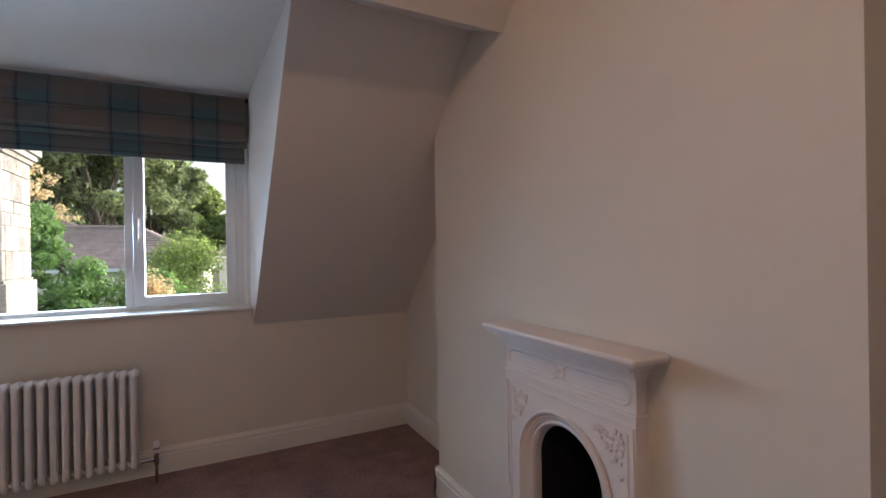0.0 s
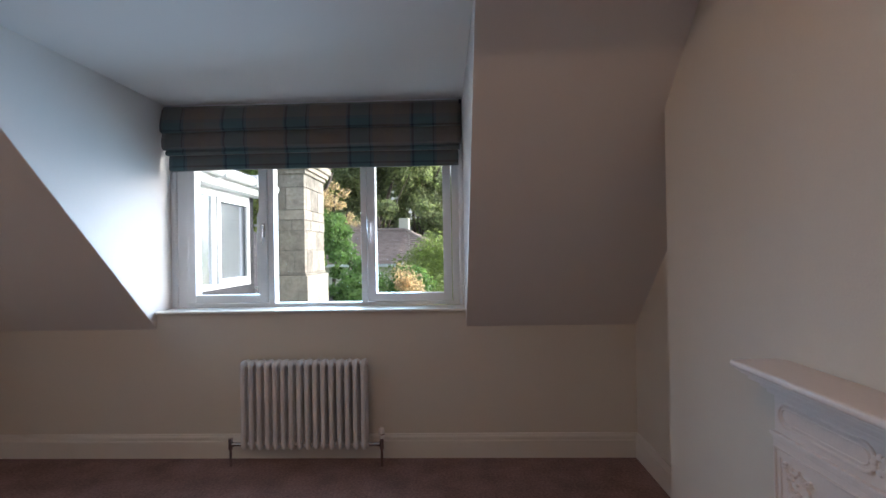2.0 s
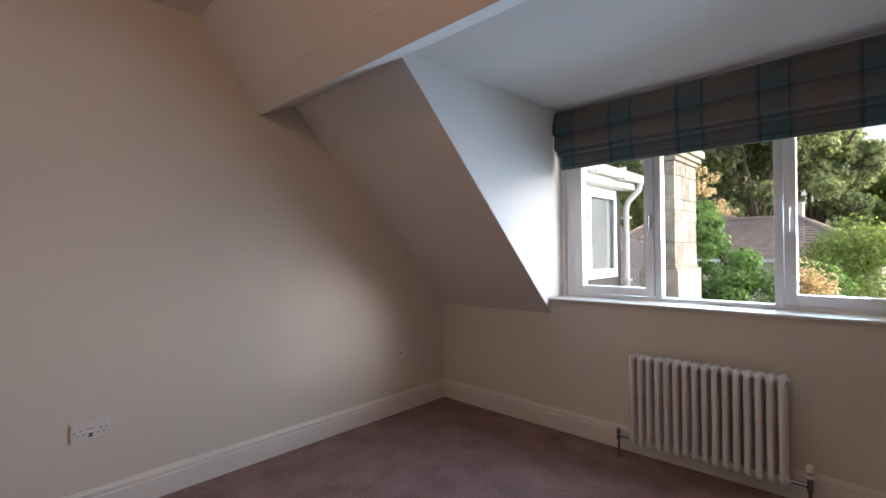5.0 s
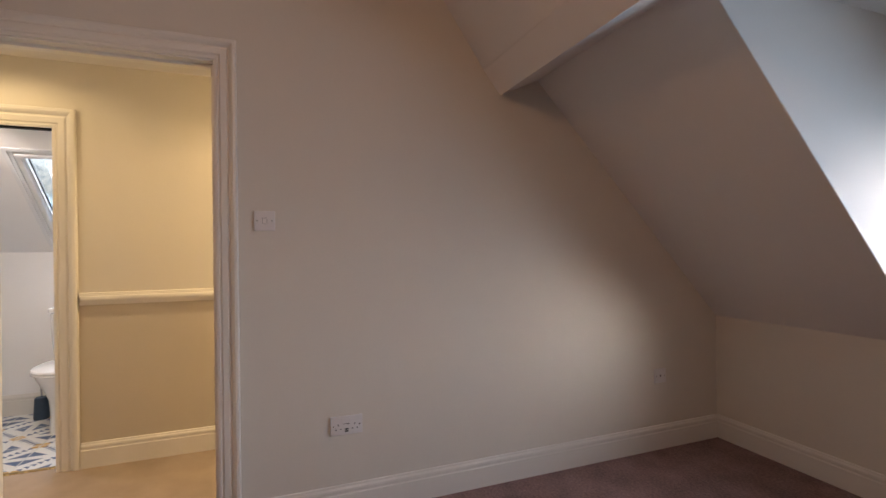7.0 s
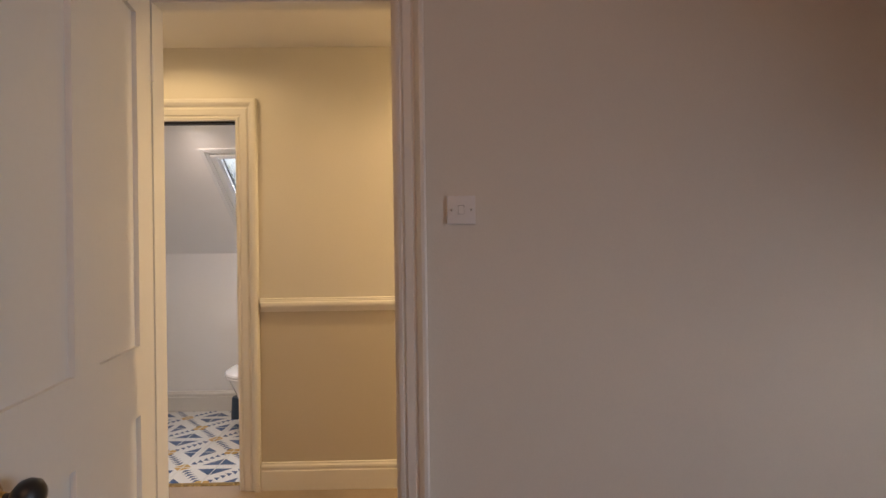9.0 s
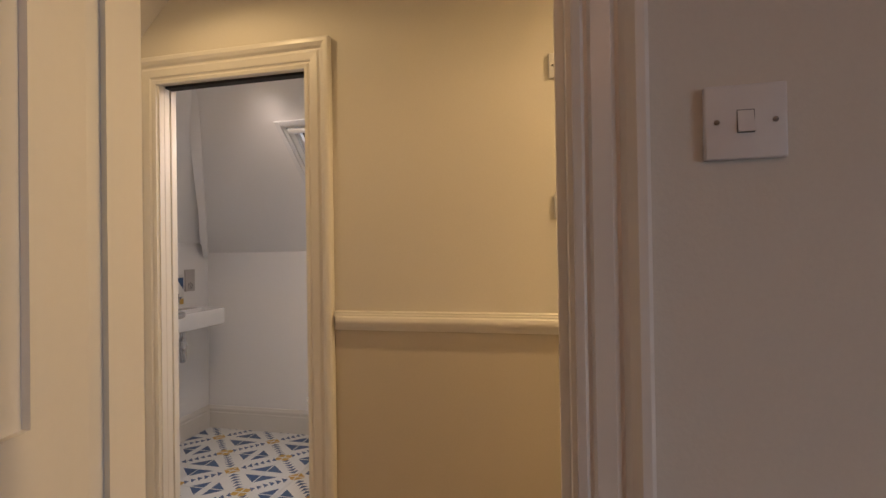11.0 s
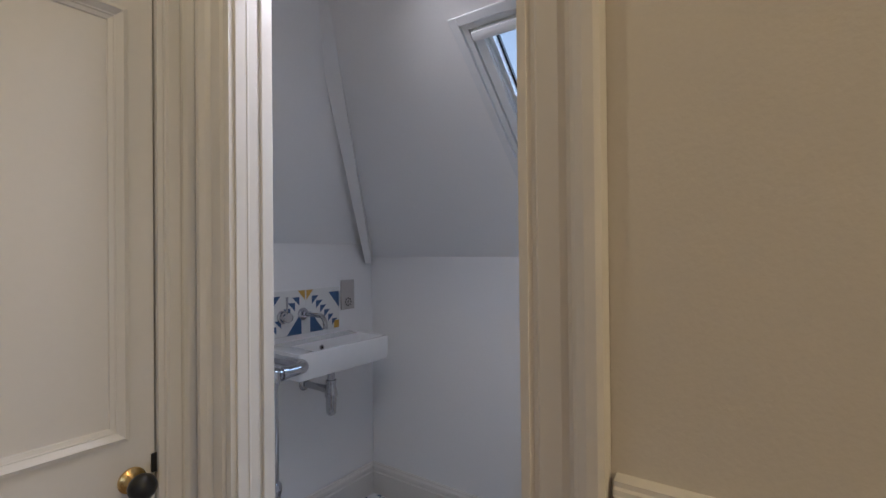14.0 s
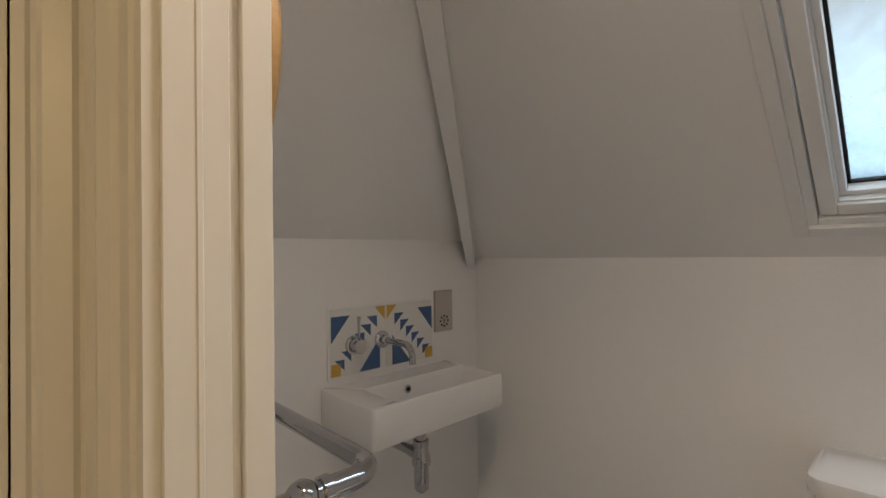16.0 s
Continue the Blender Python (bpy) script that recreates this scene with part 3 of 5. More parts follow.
def knob(parent, at, direction):
    """Black turned knob on a brass rose."""
    m = Matrix.Translation(at) @ Vector(direction).to_track_quat("Z", "Y").to_matrix().to_4x4()
    k = part("door_knob", lathe(bm_new(), [(0.0, 0.02), (0.009, 0.02), (0.009, 0.03), (0.016, 0.034), (0.025, 0.042), (0.0275, 0.052), (0.025, 0.063), (0.016, 0.071), (0.006, 0.074), (0, 0.0745)], m), EBONY, parent, "black turned wooden door knob", True)
    r = part("rose", lathe(bm_new(), [(0.0, 0), (0.027, 0), (0.027, 0.003), (0.023, 0.006), (0.019, 0.007), (0.013, 0.012), (0.010, 0.022), (0, 0.022)], m), BRASS, k, "brass rose", True)
    return k


def panel_door(name, w, h, t, panels, moulded, label):
    """A four-panel door in its own axes: x along the leaf from the hinge, y through it (front towards +y), z up."""
    ob = thing(name, (0, 0, 0), label, "door")
    xs = sorted({0, w, *(p[0] for p in panels), *(p[1] for p in panels)})
    bm = bm_new()
    zs = sorted({0.006, h, *(p[2] for p in panels), *(p[3] for p in panels)})
    for i in range(len(xs) - 1):
        for j in range(len(zs) - 1):
            cx, cz = (xs[i] + xs[i + 1]) / 2, (zs[j] + zs[j + 1]) / 2
            if not any(p[0] < cx < p[1] and p[2] < cz < p[3] for p in panels):
                box(bm, xs[i], xs[i + 1], -t / 2, t / 2, zs[j], zs[j + 1])
    bmesh.ops.remove_doubles(bm, verts=bm.verts[:], dist=1e-5)
    part("door_frame", bm, GLOSSW, ob)
    for x0, x1, z0, z1 in panels:
        bm = box(bm_new(), x0 - 0.001, x1 + 0.001, -t / 2 + 0.012, t / 2 - 0.012, z0 - 0.001, z1 + 0.001)
        p = part("panel", bm, GLOSSW, ob)
        if moulded:
            prof = [(-0.004, 0.0), (-0.004, 0.006), (0.004, 0.009), (0.009, 0.004), (0.015, -0.002), (0.017, -0.002), (0.019, -0.005), (0.026, -0.008), (0.028, -0.0125)]
            bm = bm_new()
            loops = [[bm.verts.new((x, t / 2 + hh, z)) for x, z in ((x0 + d, z0 + d), (x1 - d, z0 + d), (x1 - d, z1 - d), (x0 + d, z1 - d))] for d, hh in prof]
            for a, b in zip(loops, loops[1:]):
                for i in range(4):
                    bm.faces.new((a[i], a[(i + 1) % 4], b[(i + 1) % 4], b[i]))
            part("panel_moulding", bm, GLOSSW, p)
    return ob


leaf = panel_door("bedroom_door", 0.755, 2.02, 0.038, [(0.10, 0.325, 0.985, 1.905), (0.425, 0.655, 0.985, 1.905), (0.10, 0.325, 0.22, 0.795), (0.425, 0.655, 0.22, 0.795)], False, "white painted four-panel bedroom door, standing open")
for s in (-1, 1):
    knob(leaf, (0.672, s * 0.019, 0.86), (0, s, 0))
part("latch_plate", box(bm_new(), 0.7549, 0.7565, -0.0125, 0.0125, 0.826, 0.886), BRASS, leaf, "brass latch plate with a dark latch")
part("latch", box(bm_new(), 0.7560, 0.7590, -0.0065, 0.0065, 0.847, 0.866, 0.001), DARK, leaf)
for z in (0.833, 0.879):
    part("latch_screw", lathe(bm_new(), [(0, 0.0), (0.0035, 0.0), (0.0035, 0.0006), (0, 0.001)], Matrix.Translation((0.7564, 0, z)) @ Euler((0, radians(90), 0)).to_matrix().to_4x4(), 10), BRASS, leaf)
for z in (0.25, 1.75):
    part("hinge", tube(bm_new(), [(-0.004, 0.022, z), (-0.004, 0.022, z + 0.08)], 0.006, 10), GLOSSW, leaf, "hinge painted over")
leaf.matrix_basis = pose(XW + 0.022, DY0 + 0.026, 0, 0, 0, 12.5)

closed = panel_door("landing_door", SDX1 - SDX0, SDZ, 0.038, [(0.055, 0.290, 0.868, 1.775), (0.405, 0.645, 0.868, 1.775), (0.055, 0.290, 0.16, 0.668), (0.405, 0.645, 0.16, 0.668)], True, "cream panelled landing door, shut, beside the bathroom")
closed.matrix_basis = pose(SDX0, YHS - 0.024, 0)
knob(closed, (0.045, 0.019, 0.777), (0, 1, 0))
part("keep", box(bm_new(), -0.004, 0.008, 0.0195, 0.026, 0.78, 0.82, 0.001), DARK, closed, "small black rim latch keep")
trim = bm_new()
architrave(trim, SDX0 - 0.002, SDX1 + 0.002, SDZ + 0.002, lambda a, h, z: (a, YHS + 0.0005 + h, z), 1.0)
setting("landing_door_architrave", trim, GLOSSW, "cream gloss moulded architrave of the landing door", "architrave")

# ---- dormer window ----
win = thing("window_1", (-0.557, YN + 0.17, 0.866), "white three-light casement window with a view of trees", "window")
win["kind"] = "structure"
WY0, WY1, WZ0, WZ1 = 3.475, 3.545, 0.885, 2.16
bm = bm_new()
for x0, x1 in ((CX0 + 0.002, -1.40), (-0.874, -0.836), (-0.275, -0.236), (0.305, CX1 - 0.002)):
    box(bm, x0, x1, WY0, WY1, WZ0, WZ1, 0.004)
for x0, x1 in ((-1.40, -0.874), (-0.836, -0.275), (-0.236, 0.305)):
    box(bm, x0, x1, WY0 + 0.001, WY1 - 0.001, WZ0 + 0.001, 0.907)
    box(bm, x0, x1, WY0 + 0.001, WY1 - 0.001, 2.10, WZ1)
wpart("window_frame", bm, UPVC, win)
bm = bm_new()
box(bm, CX0 + 0.0015, CX1 - 0.0015, WY0 + 0.018, WY0 + 0.03, WZ0 + 0.001, 0.892)
for x, s in ((CX0 + 0.002, 1), (CX1 - 0.002, -1)):
    prism(bm, [(x, WY0), (x, WY0 - 0.022), (x + s * 0.018, WY0 - 0.022), (x + s * 0.028, WY0 - 0.012), (x + s * 0.03, WY0)], "z", 0.884, 1.9)
wpart("frame_trim", bm, UPVC, win)
for x0, x1, hx in ((-1.396, -0.878, -0.897), (-0.232, 0.301, -0.209)):
    bm = bm_new()
    z0, z1, g = 0.911, 2.096, 0.052
    box(bm, x0, x0 + g, WY0 - 0.012, WY1 - 0.01, z0, z1, 0.006)
    box(bm, x1 - g, x1, WY0 - 0.012, WY1 - 0.01, z0, z1, 0.006)
    box(bm, x0 + g - 0.002, x1 - g + 0.002, WY0 - 0.011, WY1 - 0.011, z0 + 0.001, z0 + g, 0.005)
    box(bm, x0 + g - 0.002, x1 - g + 0.002, WY0 - 0.011, WY1 - 0.011, z1 - g, z1 - 0.001, 0.005)
    sash = wpart("casement", bm, UPVC, win, smooth=True)
    wpart("pane", box(bm_new(), x0 + g - 0.004, x1 - g + 0.004, 3.508, 3.514, z0 + g - 0.004, z1 - g + 0.004), GLASS, sash).visible_shadow = False
    bm = box(bm_new(), hx - 0.010, hx + 0.010, WY0 - 0.022, WY0 - 0.0122, 1.33, 1.42, 0.004)
    box(bm, hx - 0.007, hx + 0.007, WY0 - 0.045, WY0 - 0.022, 1.385, 1.41, 0.005)
    tube(bm, [(hx, WY0 - 0.042, 1.405), (hx, WY0 - 0.046, 1.35), (hx, WY0 - 0.043, 1.285)], [0.008, 0.007, 0.006], 10)
    wpart("handle", bm, CHROME if hx < -0.5 else PLAST, sash, "small casement handle", True)
wpart("pane", box(bm_new(), -0.840, -0.271, 3.508, 3.514, 0.903, 2.104), GLASS, win).visible_shadow = False
bm = box(bm_new(), CX0 + 0.001, CX1 - 0.001, YN - 0.022, WY0 + 0.01, 0.868, 0.884, 0.005, 3)
wpart("window_sill", bm, GLOSSW, win, "thin white gloss sill board", True)

# roman blind: three drawn-up folds of cloth over the head of the window
blind = thing("roman_blind", (-0.557, 3.40, 2.165), "plaid wool roman blind in taupe and teal, drawn up", "blind")


def cloth(name, x0, x1, prof, v0, sag=0.004, seed=3):
    rnd = random.Random(seed)
    bm = bm_new()
    uv = bm.loops.layers.uv.new("UVMap")
    nx = 60
    ph = rnd.random() * 6
    grid, vv = [], [v0]
    for p, q in zip(prof, prof[1:]):
        vv.append(vv[-1] + math.dist(p, q))
    for i in range(nx + 1):
        x = x0 + (x1 - x0) * i / nx
        col = []
        for j, (y, z) in enumerate(prof):
            wob = sag * math.sin(3.1 * x + ph + 0.4 * j) + 0.6 * sag * math.sin(9 * x + j)
            col.append(bm.verts.new((x, y + wob, z + 0.5 * wob)))
        grid.append(col)
    for i in range(nx):
        for j in range(len(prof) - 1):
            f = bm.faces.new((grid[i][j], grid[i + 1][j], grid[i + 1][j + 1], grid[i][j + 1]))
            for lp, (a, b) in zip(f.loops, ((i, j), (i + 1, j), (i + 1, j + 1), (i, j + 1))):
                lp[uv].uv = (x0 + (x1 - x0) * a / nx + 5, vv[b])
    ob = wpart(name, bm, BLINDM, blind, smooth=True)
    ob.modifiers.new("cloth", "SOLIDIFY").thickness = 0.003
    return ob


cloth("top_fold", CX0 + 0.006, CX1 - 0.006, [(3.395, 2.155), (3.372, 2.13), (3.352, 2.07), (3.345, 2.02), (3.352, 1.995), (3.372, 1.987), (3.392, 1.995)], 0.0)
cloth("middle_fold", CX0 + 0.010, CX1 - 0.008, [(3.40, 2.01), (3.366, 1.985), (3.350, 1.93), (3.352, 1.895), (3.370, 1.880), (3.395, 1.888)], 0.21, seed=5)
cloth("third_fold", CX0 + 0.028, CX1 - 0.018, [(3.405, 1.92), (3.378, 1.89), (3.366, 1.862), (3.372, 1.850), (3.40, 1.852)], 0.33, seed=7)
cloth("hem_fold", CX0 + 0.044, CX1 - 0.028, [(3.41, 1.89), (3.388, 1.862), (3.379, 1.82), (3.378, 1.765), (3.384, 1.755), (3.41, 1.757)], 0.30, 0.003, 9)
bm = box(bm_new(), CX0 + 0.004, CX1 - 0.004, 3.398, 3.44, 2.13, 2.166)
wpart("headrail", bm, UPVC, blind)
bm = box(bm_new(), CX1 - 0.02, CX1 - 0.004, 3.365, 3.41, 1.93, 2.15)
wpart("side_bracket", bm, DARK, blind, "dark end bracket")

# ---- fireplace ----
fire = thing("fireplace", (XC, FY, 0), "white painted cast-iron bedroom fireplace with an arched black opening", "fireplace")
FX = 1.093
bm = bm_new()
box(bm, FX - 0.084, XC, FY - 0.352, FY + 0.312, 0.930, 0.948, 0.007, 3)
box(bm, FX - 0.076, XC, FY - 0.342, FY + 0.304, 0.924, 0.930, 0.002)
wpart("mantel_shelf", bm, IRONW, fire, "white painted mantel shelf", True)
bm = bm_new()
for x, hw, z0, z1 in ((FX - 0.060, 0.312, 0.914, 0.924), (FX - 0.045, 0.304, 0.900, 0.914), (FX - 0.022, 0.296, 0.885, 0.900), (FX - 0.010, 0.290, 0.872, 0.885)):
    box(bm, x, XC, FY - hw, FY + hw, z0, z1, 0.004)
wpart("cornice", bm, IRONW, fire, smooth=True)
wpart("frieze", box(bm_new(), FX + 0.004, XC, FY - 0.282, FY + 0.282, 0.782, 0.872, 0.002), IRONW, fire)
bm = bm_new()
box(bm, FX - 0.006, XC, FY - 0.288, FY + 0.288, 0.772, 0.782, 0.003)
box(bm, FX - 0.001, XC, FY - 0.284, FY + 0.284, 0.760, 0.772, 0.003)
wpart("ledge", bm, IRONW, fire)


def capsule_frame(bm, x, y0, y1, z0, z1, w):
    """A raised bead round a long panel with round ends."""
    r = (z1 - z0) / 2
    zc = (z0 + z1) / 2
    pts = [(x, *p) for p in [(y0 + r + r * math.cos(radians(a)), zc + r * math.sin(radians(a))) for a in range(90, 271, 20)]]
    pts += [(x, *p) for p in [(y1 - r + r * math.cos(radians(a)), zc + r * math.sin(radians(a))) for a in range(-90, 91, 20)]]
    tube(bm, pts + pts[:1], w, 8)


bm = bm_new()
capsule_frame(bm, FX + 0.004, FY + 0.012, FY + 0.266, 0.800, 0.856, 0.0045)
capsule_frame(bm, FX + 0.004, FY - 0.266, FY - 0.012, 0.800, 0.856, 0.0045)
capsule_frame(bm, FX + 0.004, FY + 0.026, FY + 0.258, 0.812, 0.844, 0.0025)
capsule_frame(bm, FX + 0.004, FY - 0.258, FY - 0.026, 0.812, 0.844, 0.0025)
wpart("frieze_beading", bm, IRONW, fire, smooth=True)
bm = bm_new()
for k in range(9):
    a = k * 0.698
    lathe(bm, [(0.0, -0.002), (0.008, -0.001), (0.006, 0.004), (0, 0.006)], Matrix.Translation((FX + 0.004, FY + 0.016 * math.cos(a), 0.826 + 0.014 * math.sin(a))) @ Euler((0, radians(-90), 0)).to_matrix().to_4x4(), 8)
wpart("frieze_rosette", bm, IRONW, fire, smooth=True)
# face plate with an arched hole
AZ, AR = 0.500, 0.203
bm = bm_new()
n = 20
inner = [(FY - AR, 0.0)] + [(FY - AR * math.cos(math.pi * i / n), AZ + AR * math.sin(math.pi * i / n)) for i in range(n + 1)] + [(FY + AR, 0.0)]
outer = [(FY - 0.282, 0.0)] + [(FY - 0.282 * math.cos(math.pi * i / n) if abs(math.cos(math.pi * i / n)) > 0.999 else max(-0.282, min(0.282, -0.42 * math.cos(math.pi * i / n))) + FY, min(0.760, AZ + 0.40 * math.sin(math.pi * i / n))) for i in range(n + 1)] + [(FY + 0.282, 0.0)]
vi, vo = [bm.verts.new((FX, *p)) for p in inner], [bm.verts.new((FX, *p)) for p in outer]
bi, bo = [bm.verts.new((XC, *p)) for p in inner], [bm.verts.new((XC, *p)) for p in outer]
for i in range(len(inner) - 1):
    bm.faces.new((vi[i], vi[i + 1], vo[i + 1], vo[i]))
    bm.faces.new((vi[i], bi[i], bi[i + 1], vi[i + 1]))
    bm.faces.new((vo[i], vo[i + 1], bo[i + 1], bo[i]))
wpart("face_plate", bm, IRONW, fire)
bm = bm_new()
for s in (-1, 1):
    # plate corners beside the arch and the outer pilaster bead
    tube(bm, [(FX - 0.001, FY + s * 0.274, 0.0), (FX - 0.001, FY + s * 0.274, 0.745), (FX - 0.001, FY, 0.745)], 0.004, 8)
    tube(bm, [(FX - 0.001, FY + s * 0.256, 0.0), (FX - 0.001, FY + s * 0.256, 0.728)], 0.0025, 8)
wpart("plate_beading", bm, IRONW, fire, smooth=True)
# arch mouldings stepping back into the opening
bm = bm_new()


def arch_path(r, x):
    return [(x, FY - r, 0.0), (x, FY - r, AZ - 0.1)] + [(x, FY - r * math.cos(math.pi * i / 28), AZ + r * math.sin(math.pi * i / 28)) for i in range(29)] + [(x, FY + r, AZ - 0.1), (x, FY + r, 0.0)]


prof = [(0.205, FX - 0.002), (0.201, FX - 0.010), (0.196, FX - 0.011), (0.191, FX - 0.003), (0.186, FX + 0.002), (0.182, FX + 0.002), (0.168, FX + 0.014), (0.165, FX + 0.013), (0.161, FX + 0.010), (0.156, FX + 0.012), (0.152, FX + 0.018), (0.149, FX + 0.026), (0.149, FX + 0.05)]
loops = [[bm.verts.new(p) for p in arch_path(r, x)] for r, x in prof]
for p, q in zip(loops, loops[1:]):
    for i in range(len(p) - 1):
        bm.faces.new((p[i], p[i + 1], q[i + 1], q[i]))
wpart("arch_moulding", bm, IRONW, fire, smooth=True)
bm = bm_new()
rr = random.Random(4)
for i in range(34):
    a = math.pi * (i + 0.5) / 34
    lathe(bm, [(0, -0.002), (0.004, 0), (0.003, 0.001), (0, 0.002)], Matrix.Translation((FX + 0.008, FY - 0.175 * math.cos(a), AZ + 0.175 * math.sin(a))) @ Euler((0, radians(-90), 0)).to_matrix().to_4x4(), 6)
wpart("arch_bead_row", bm, IRONW, fire, smooth=True)
# cast foliage in the spandrels
for s in (-1, 1):
    bm = bm_new()
    for k in range(46):
        u, v = rr.random(), rr.random()
        if u + v > 1:
            u, v = 1 - u, 1 - v
        # a leafy spray filling the corner above the arch
        y, z = FY + s * (0.244 - 0.115 * u - 0.004 * v), 0.722 - 0.130 * v - 0.004 * u
        if math.hypot(y - FY, z - AZ) < 0.214:
            continue
        r = rr.uniform(0.0045, 0.0095)
        m = Matrix.Translation((FX - 0.001, y, z)) @ Euler((0, radians(-90), 0)).to_matrix().to_4x4() @ Euler((0, 0, rr.uniform(0, 6))).to_matrix().to_4x4() @ Matrix.Diagonal((1, 0.55, 1, 1))
        lathe(bm, [(0, -0.003), (r, -0.001), (r * 0.8, 0.004), (0, 0.006)], m, 7)
    wpart("foliage_relief", bm, IRONW, fire, "raised cast foliage ornament", True)["kind"] = "stuff"
# firebox
bm = bm_new()
r = 0.151
path = arch_path(r, 0)
f1, f2 = [bm.verts.new((FX + 0.035, p[1], p[2])) for p in path], [bm.verts.new((XE - 0.02, FY + (p[1] - FY) * 0.75, p[2] * 0.92)) for p in path]
for i in range(len(path) - 1):
    bm.faces.new((f1[i], f1[i + 1], f2[i + 1], f2[i]))
bm.faces.new(f2)
wpart("firebox", bm, IRONB, fire, "sooty black firebox")
bm = bm_new()
for i in range(7):
    y = FY - 0.12 + 0.04 * i
    tube(bm, [(FX + 0.055, y, 0.08), (FX + 0.035, y, 0.20), (FX + 0.045, y, 0.30)], 0.006, 8)
for z in (0.09, 0.30):
    tube(bm, [(FX + 0.05, FY - 0.14, z), (FX + 0.045, FY, z), (FX + 0.05, FY + 0.14, z)], 0.007, 8)
wpart("grate", bm, IRONB, fire, "black iron grate bars", True)
wpart("grate_floor", box(bm_new(), FX + 0.02, XE - 0.03, FY - 0.147, FY + 0.147, 0, 0.08, 0.01), IRONB, fire)
bm = box(bm_new(), FX - 0.22, FX - 0.002, FY - 0.40, FY + 0.40, 0.0, 0.012, 0.003)
tagged(new("hearth", mesh_of("hearth", bm, SLATE)), "dark slate hearth slab let into the carpet", "hearth", kind="structure")

# ---- column radiator ----
rad = thing("column_radiator", (-0.56, 3.17, 0.10), "white enamelled column radiator under the window", "radiator")
RX0, RX1, RY, RZ0, RZ1, NS = -0.920, -0.185, 3.185, 0.106, 0.612, 16
pitch = (RX1 - RX0) / NS
bm = bm_new()
for dy in (-0.038, 0.0, 0.038):
    tube(bm, [(0, dy, 0.030), (0, dy, RZ1 - RZ0 - 0.030)], 0.0142, 12)
for z, s in ((0.0, 1), (RZ1 - RZ0, -1)):
    pts = [(0, -0.038, z + s * 0.045), (0, -0.038, z + s * 0.028), (0, -0.030, z + s * 0.018), (0, 0, z + s * 0.016), (0, 0.030, z + s * 0.018), (0, 0.038, z + s * 0.028), (0, 0.038, z + s * 0.045)]
    tube(bm, pts, [0.0142, 0.015, 0.017, 0.018, 0.017, 0.015, 0.0142], 12)
    tube(bm, [(-pitch / 2, 0, z + s * 0.020), (-pitch / 2 + 0.004, 0, z + s * 0.020), (pitch / 2 - 0.004, 0, z + s * 0.020), (pitch / 2, 0, z + s * 0.020)], [0.013, 0.0165, 0.0165, 0.013], 14)
sec = mesh_of("section", bm, RADW, True)
for i in range(NS):
    o = new("section", sec)
    o.parent = rad
    o.location = (RX0 + pitch * (i + 0.5) + 0.56, RY - 3.17, RZ0 - 0.10)
for x, name, lab in ((RX0 - 0.002, "lockshield_valve", "chrome lockshield valve"), (RX1 + 0.002, "thermostatic_valve", "chrome thermostatic valve with a white head")):
    s = -1 if x < -0.5 else 1
    zc = RZ0 + 0.020
    bm = tube(bm_new(), [(x, RY, zc), (x + s * 0.04, RY, zc), (x + s * 0.06, RY, zc)], [0.011, 0.011, 0.014], 12)
    lathe(bm, [(0.0, -0.03), (0.011, -0.03), (0.013, -0.02), (0.012, 0.012), (0.013, 0.02), (0.0125, 0.034), (0, 0.034)], Matrix.Translation((x + s * 0.07, RY, zc)), 16)
    v = wpart(name, bm, CHROME, rad, lab, True)
    if s > 0:
        bm = lathe(bm_new(), [(0, 0.034), (0.014, 0.034), (0.016, 0.042), (0.0165, 0.078), (0.013, 0.090), (0.008, 0.094), (0, 0.095)], Matrix.Translation((x + s * 0.07, RY, zc)), 18)
        wpart("valve_head", bm, PLAST, v, "white thermostat head", True)
        wpart("valve_collar", lathe(bm_new(), [(0.0, 0.055), (0.0175, 0.055), (0.0175, 0.062), (0, 0.062)], Matrix.Translation((x + s * 0.07, RY, zc)), 18), CHROME, v, smooth=True)
    wpart("pipe", tube(bm_new(), [(x + s * 0.07, RY, 0.0), (x + s * 0.07, RY, zc - 0.028)], 0.0075, 12), CHROME, rad, "chrome sleeved pipe into the carpet", True)
for x in (RX0 + 0.15, RX1 - 0.15):
    for z in (0.16, 0.48):
        wpart("wall_bracket", box(bm_new(), x - 0.008, x + 0.008, RY + 0.01, YN, z, z + 0.03), RADW, rad)

# ---- plates on the walls ----


def plate(name, w, h, label, category, group=""):
    """In its own axes: x across, y out of the wall, z up, from its middle."""
    ob = thing(name, (0, 0, 0), label, category, group)
    part("plate", box(bm_new(), -w / 2, w / 2, 0.0, 0.0085, -h / 2, h / 2, 0.003, 3), PLAST, ob, smooth=True)
    for s in (-1, 1):
        bm = lathe(bm_new(), [(0, 0.0), (0.0032, 0.0), (0.0032, 0.0008), (0, 0.001)], Matrix.Translation((s * 0.0302 if h < 0.1 and w < 0.1 else s * (w / 2 - 0.0135), 0.0083, 0)) @ Euler((radians(-90), 0, 0)).to_matrix().to_4x4(), 10)
        part("screw", bm, CHROME, ob, "steel screw head", True)
    return ob


def light_switch(label):
    ob = plate("light_switch", 0.086, 0.086, label, "light switch", "light switches")
    bm = prism(bm_new(), [(0.008, -0.0125), (0.0125, -0.0125), (0.0100, 0.0), (0.0088, 0.0125), (0.008, 0.0125)], "x", -0.0085, 0.0085)
    part("rocker", bm, PLAST, ob)
    part("rocker_gap", box(bm_new(), -0.0092, 0.0092, 0.0080, 0.00865, -0.0133, 0.0133), DARK, ob, "thin dark gap round the rocker")
    return ob


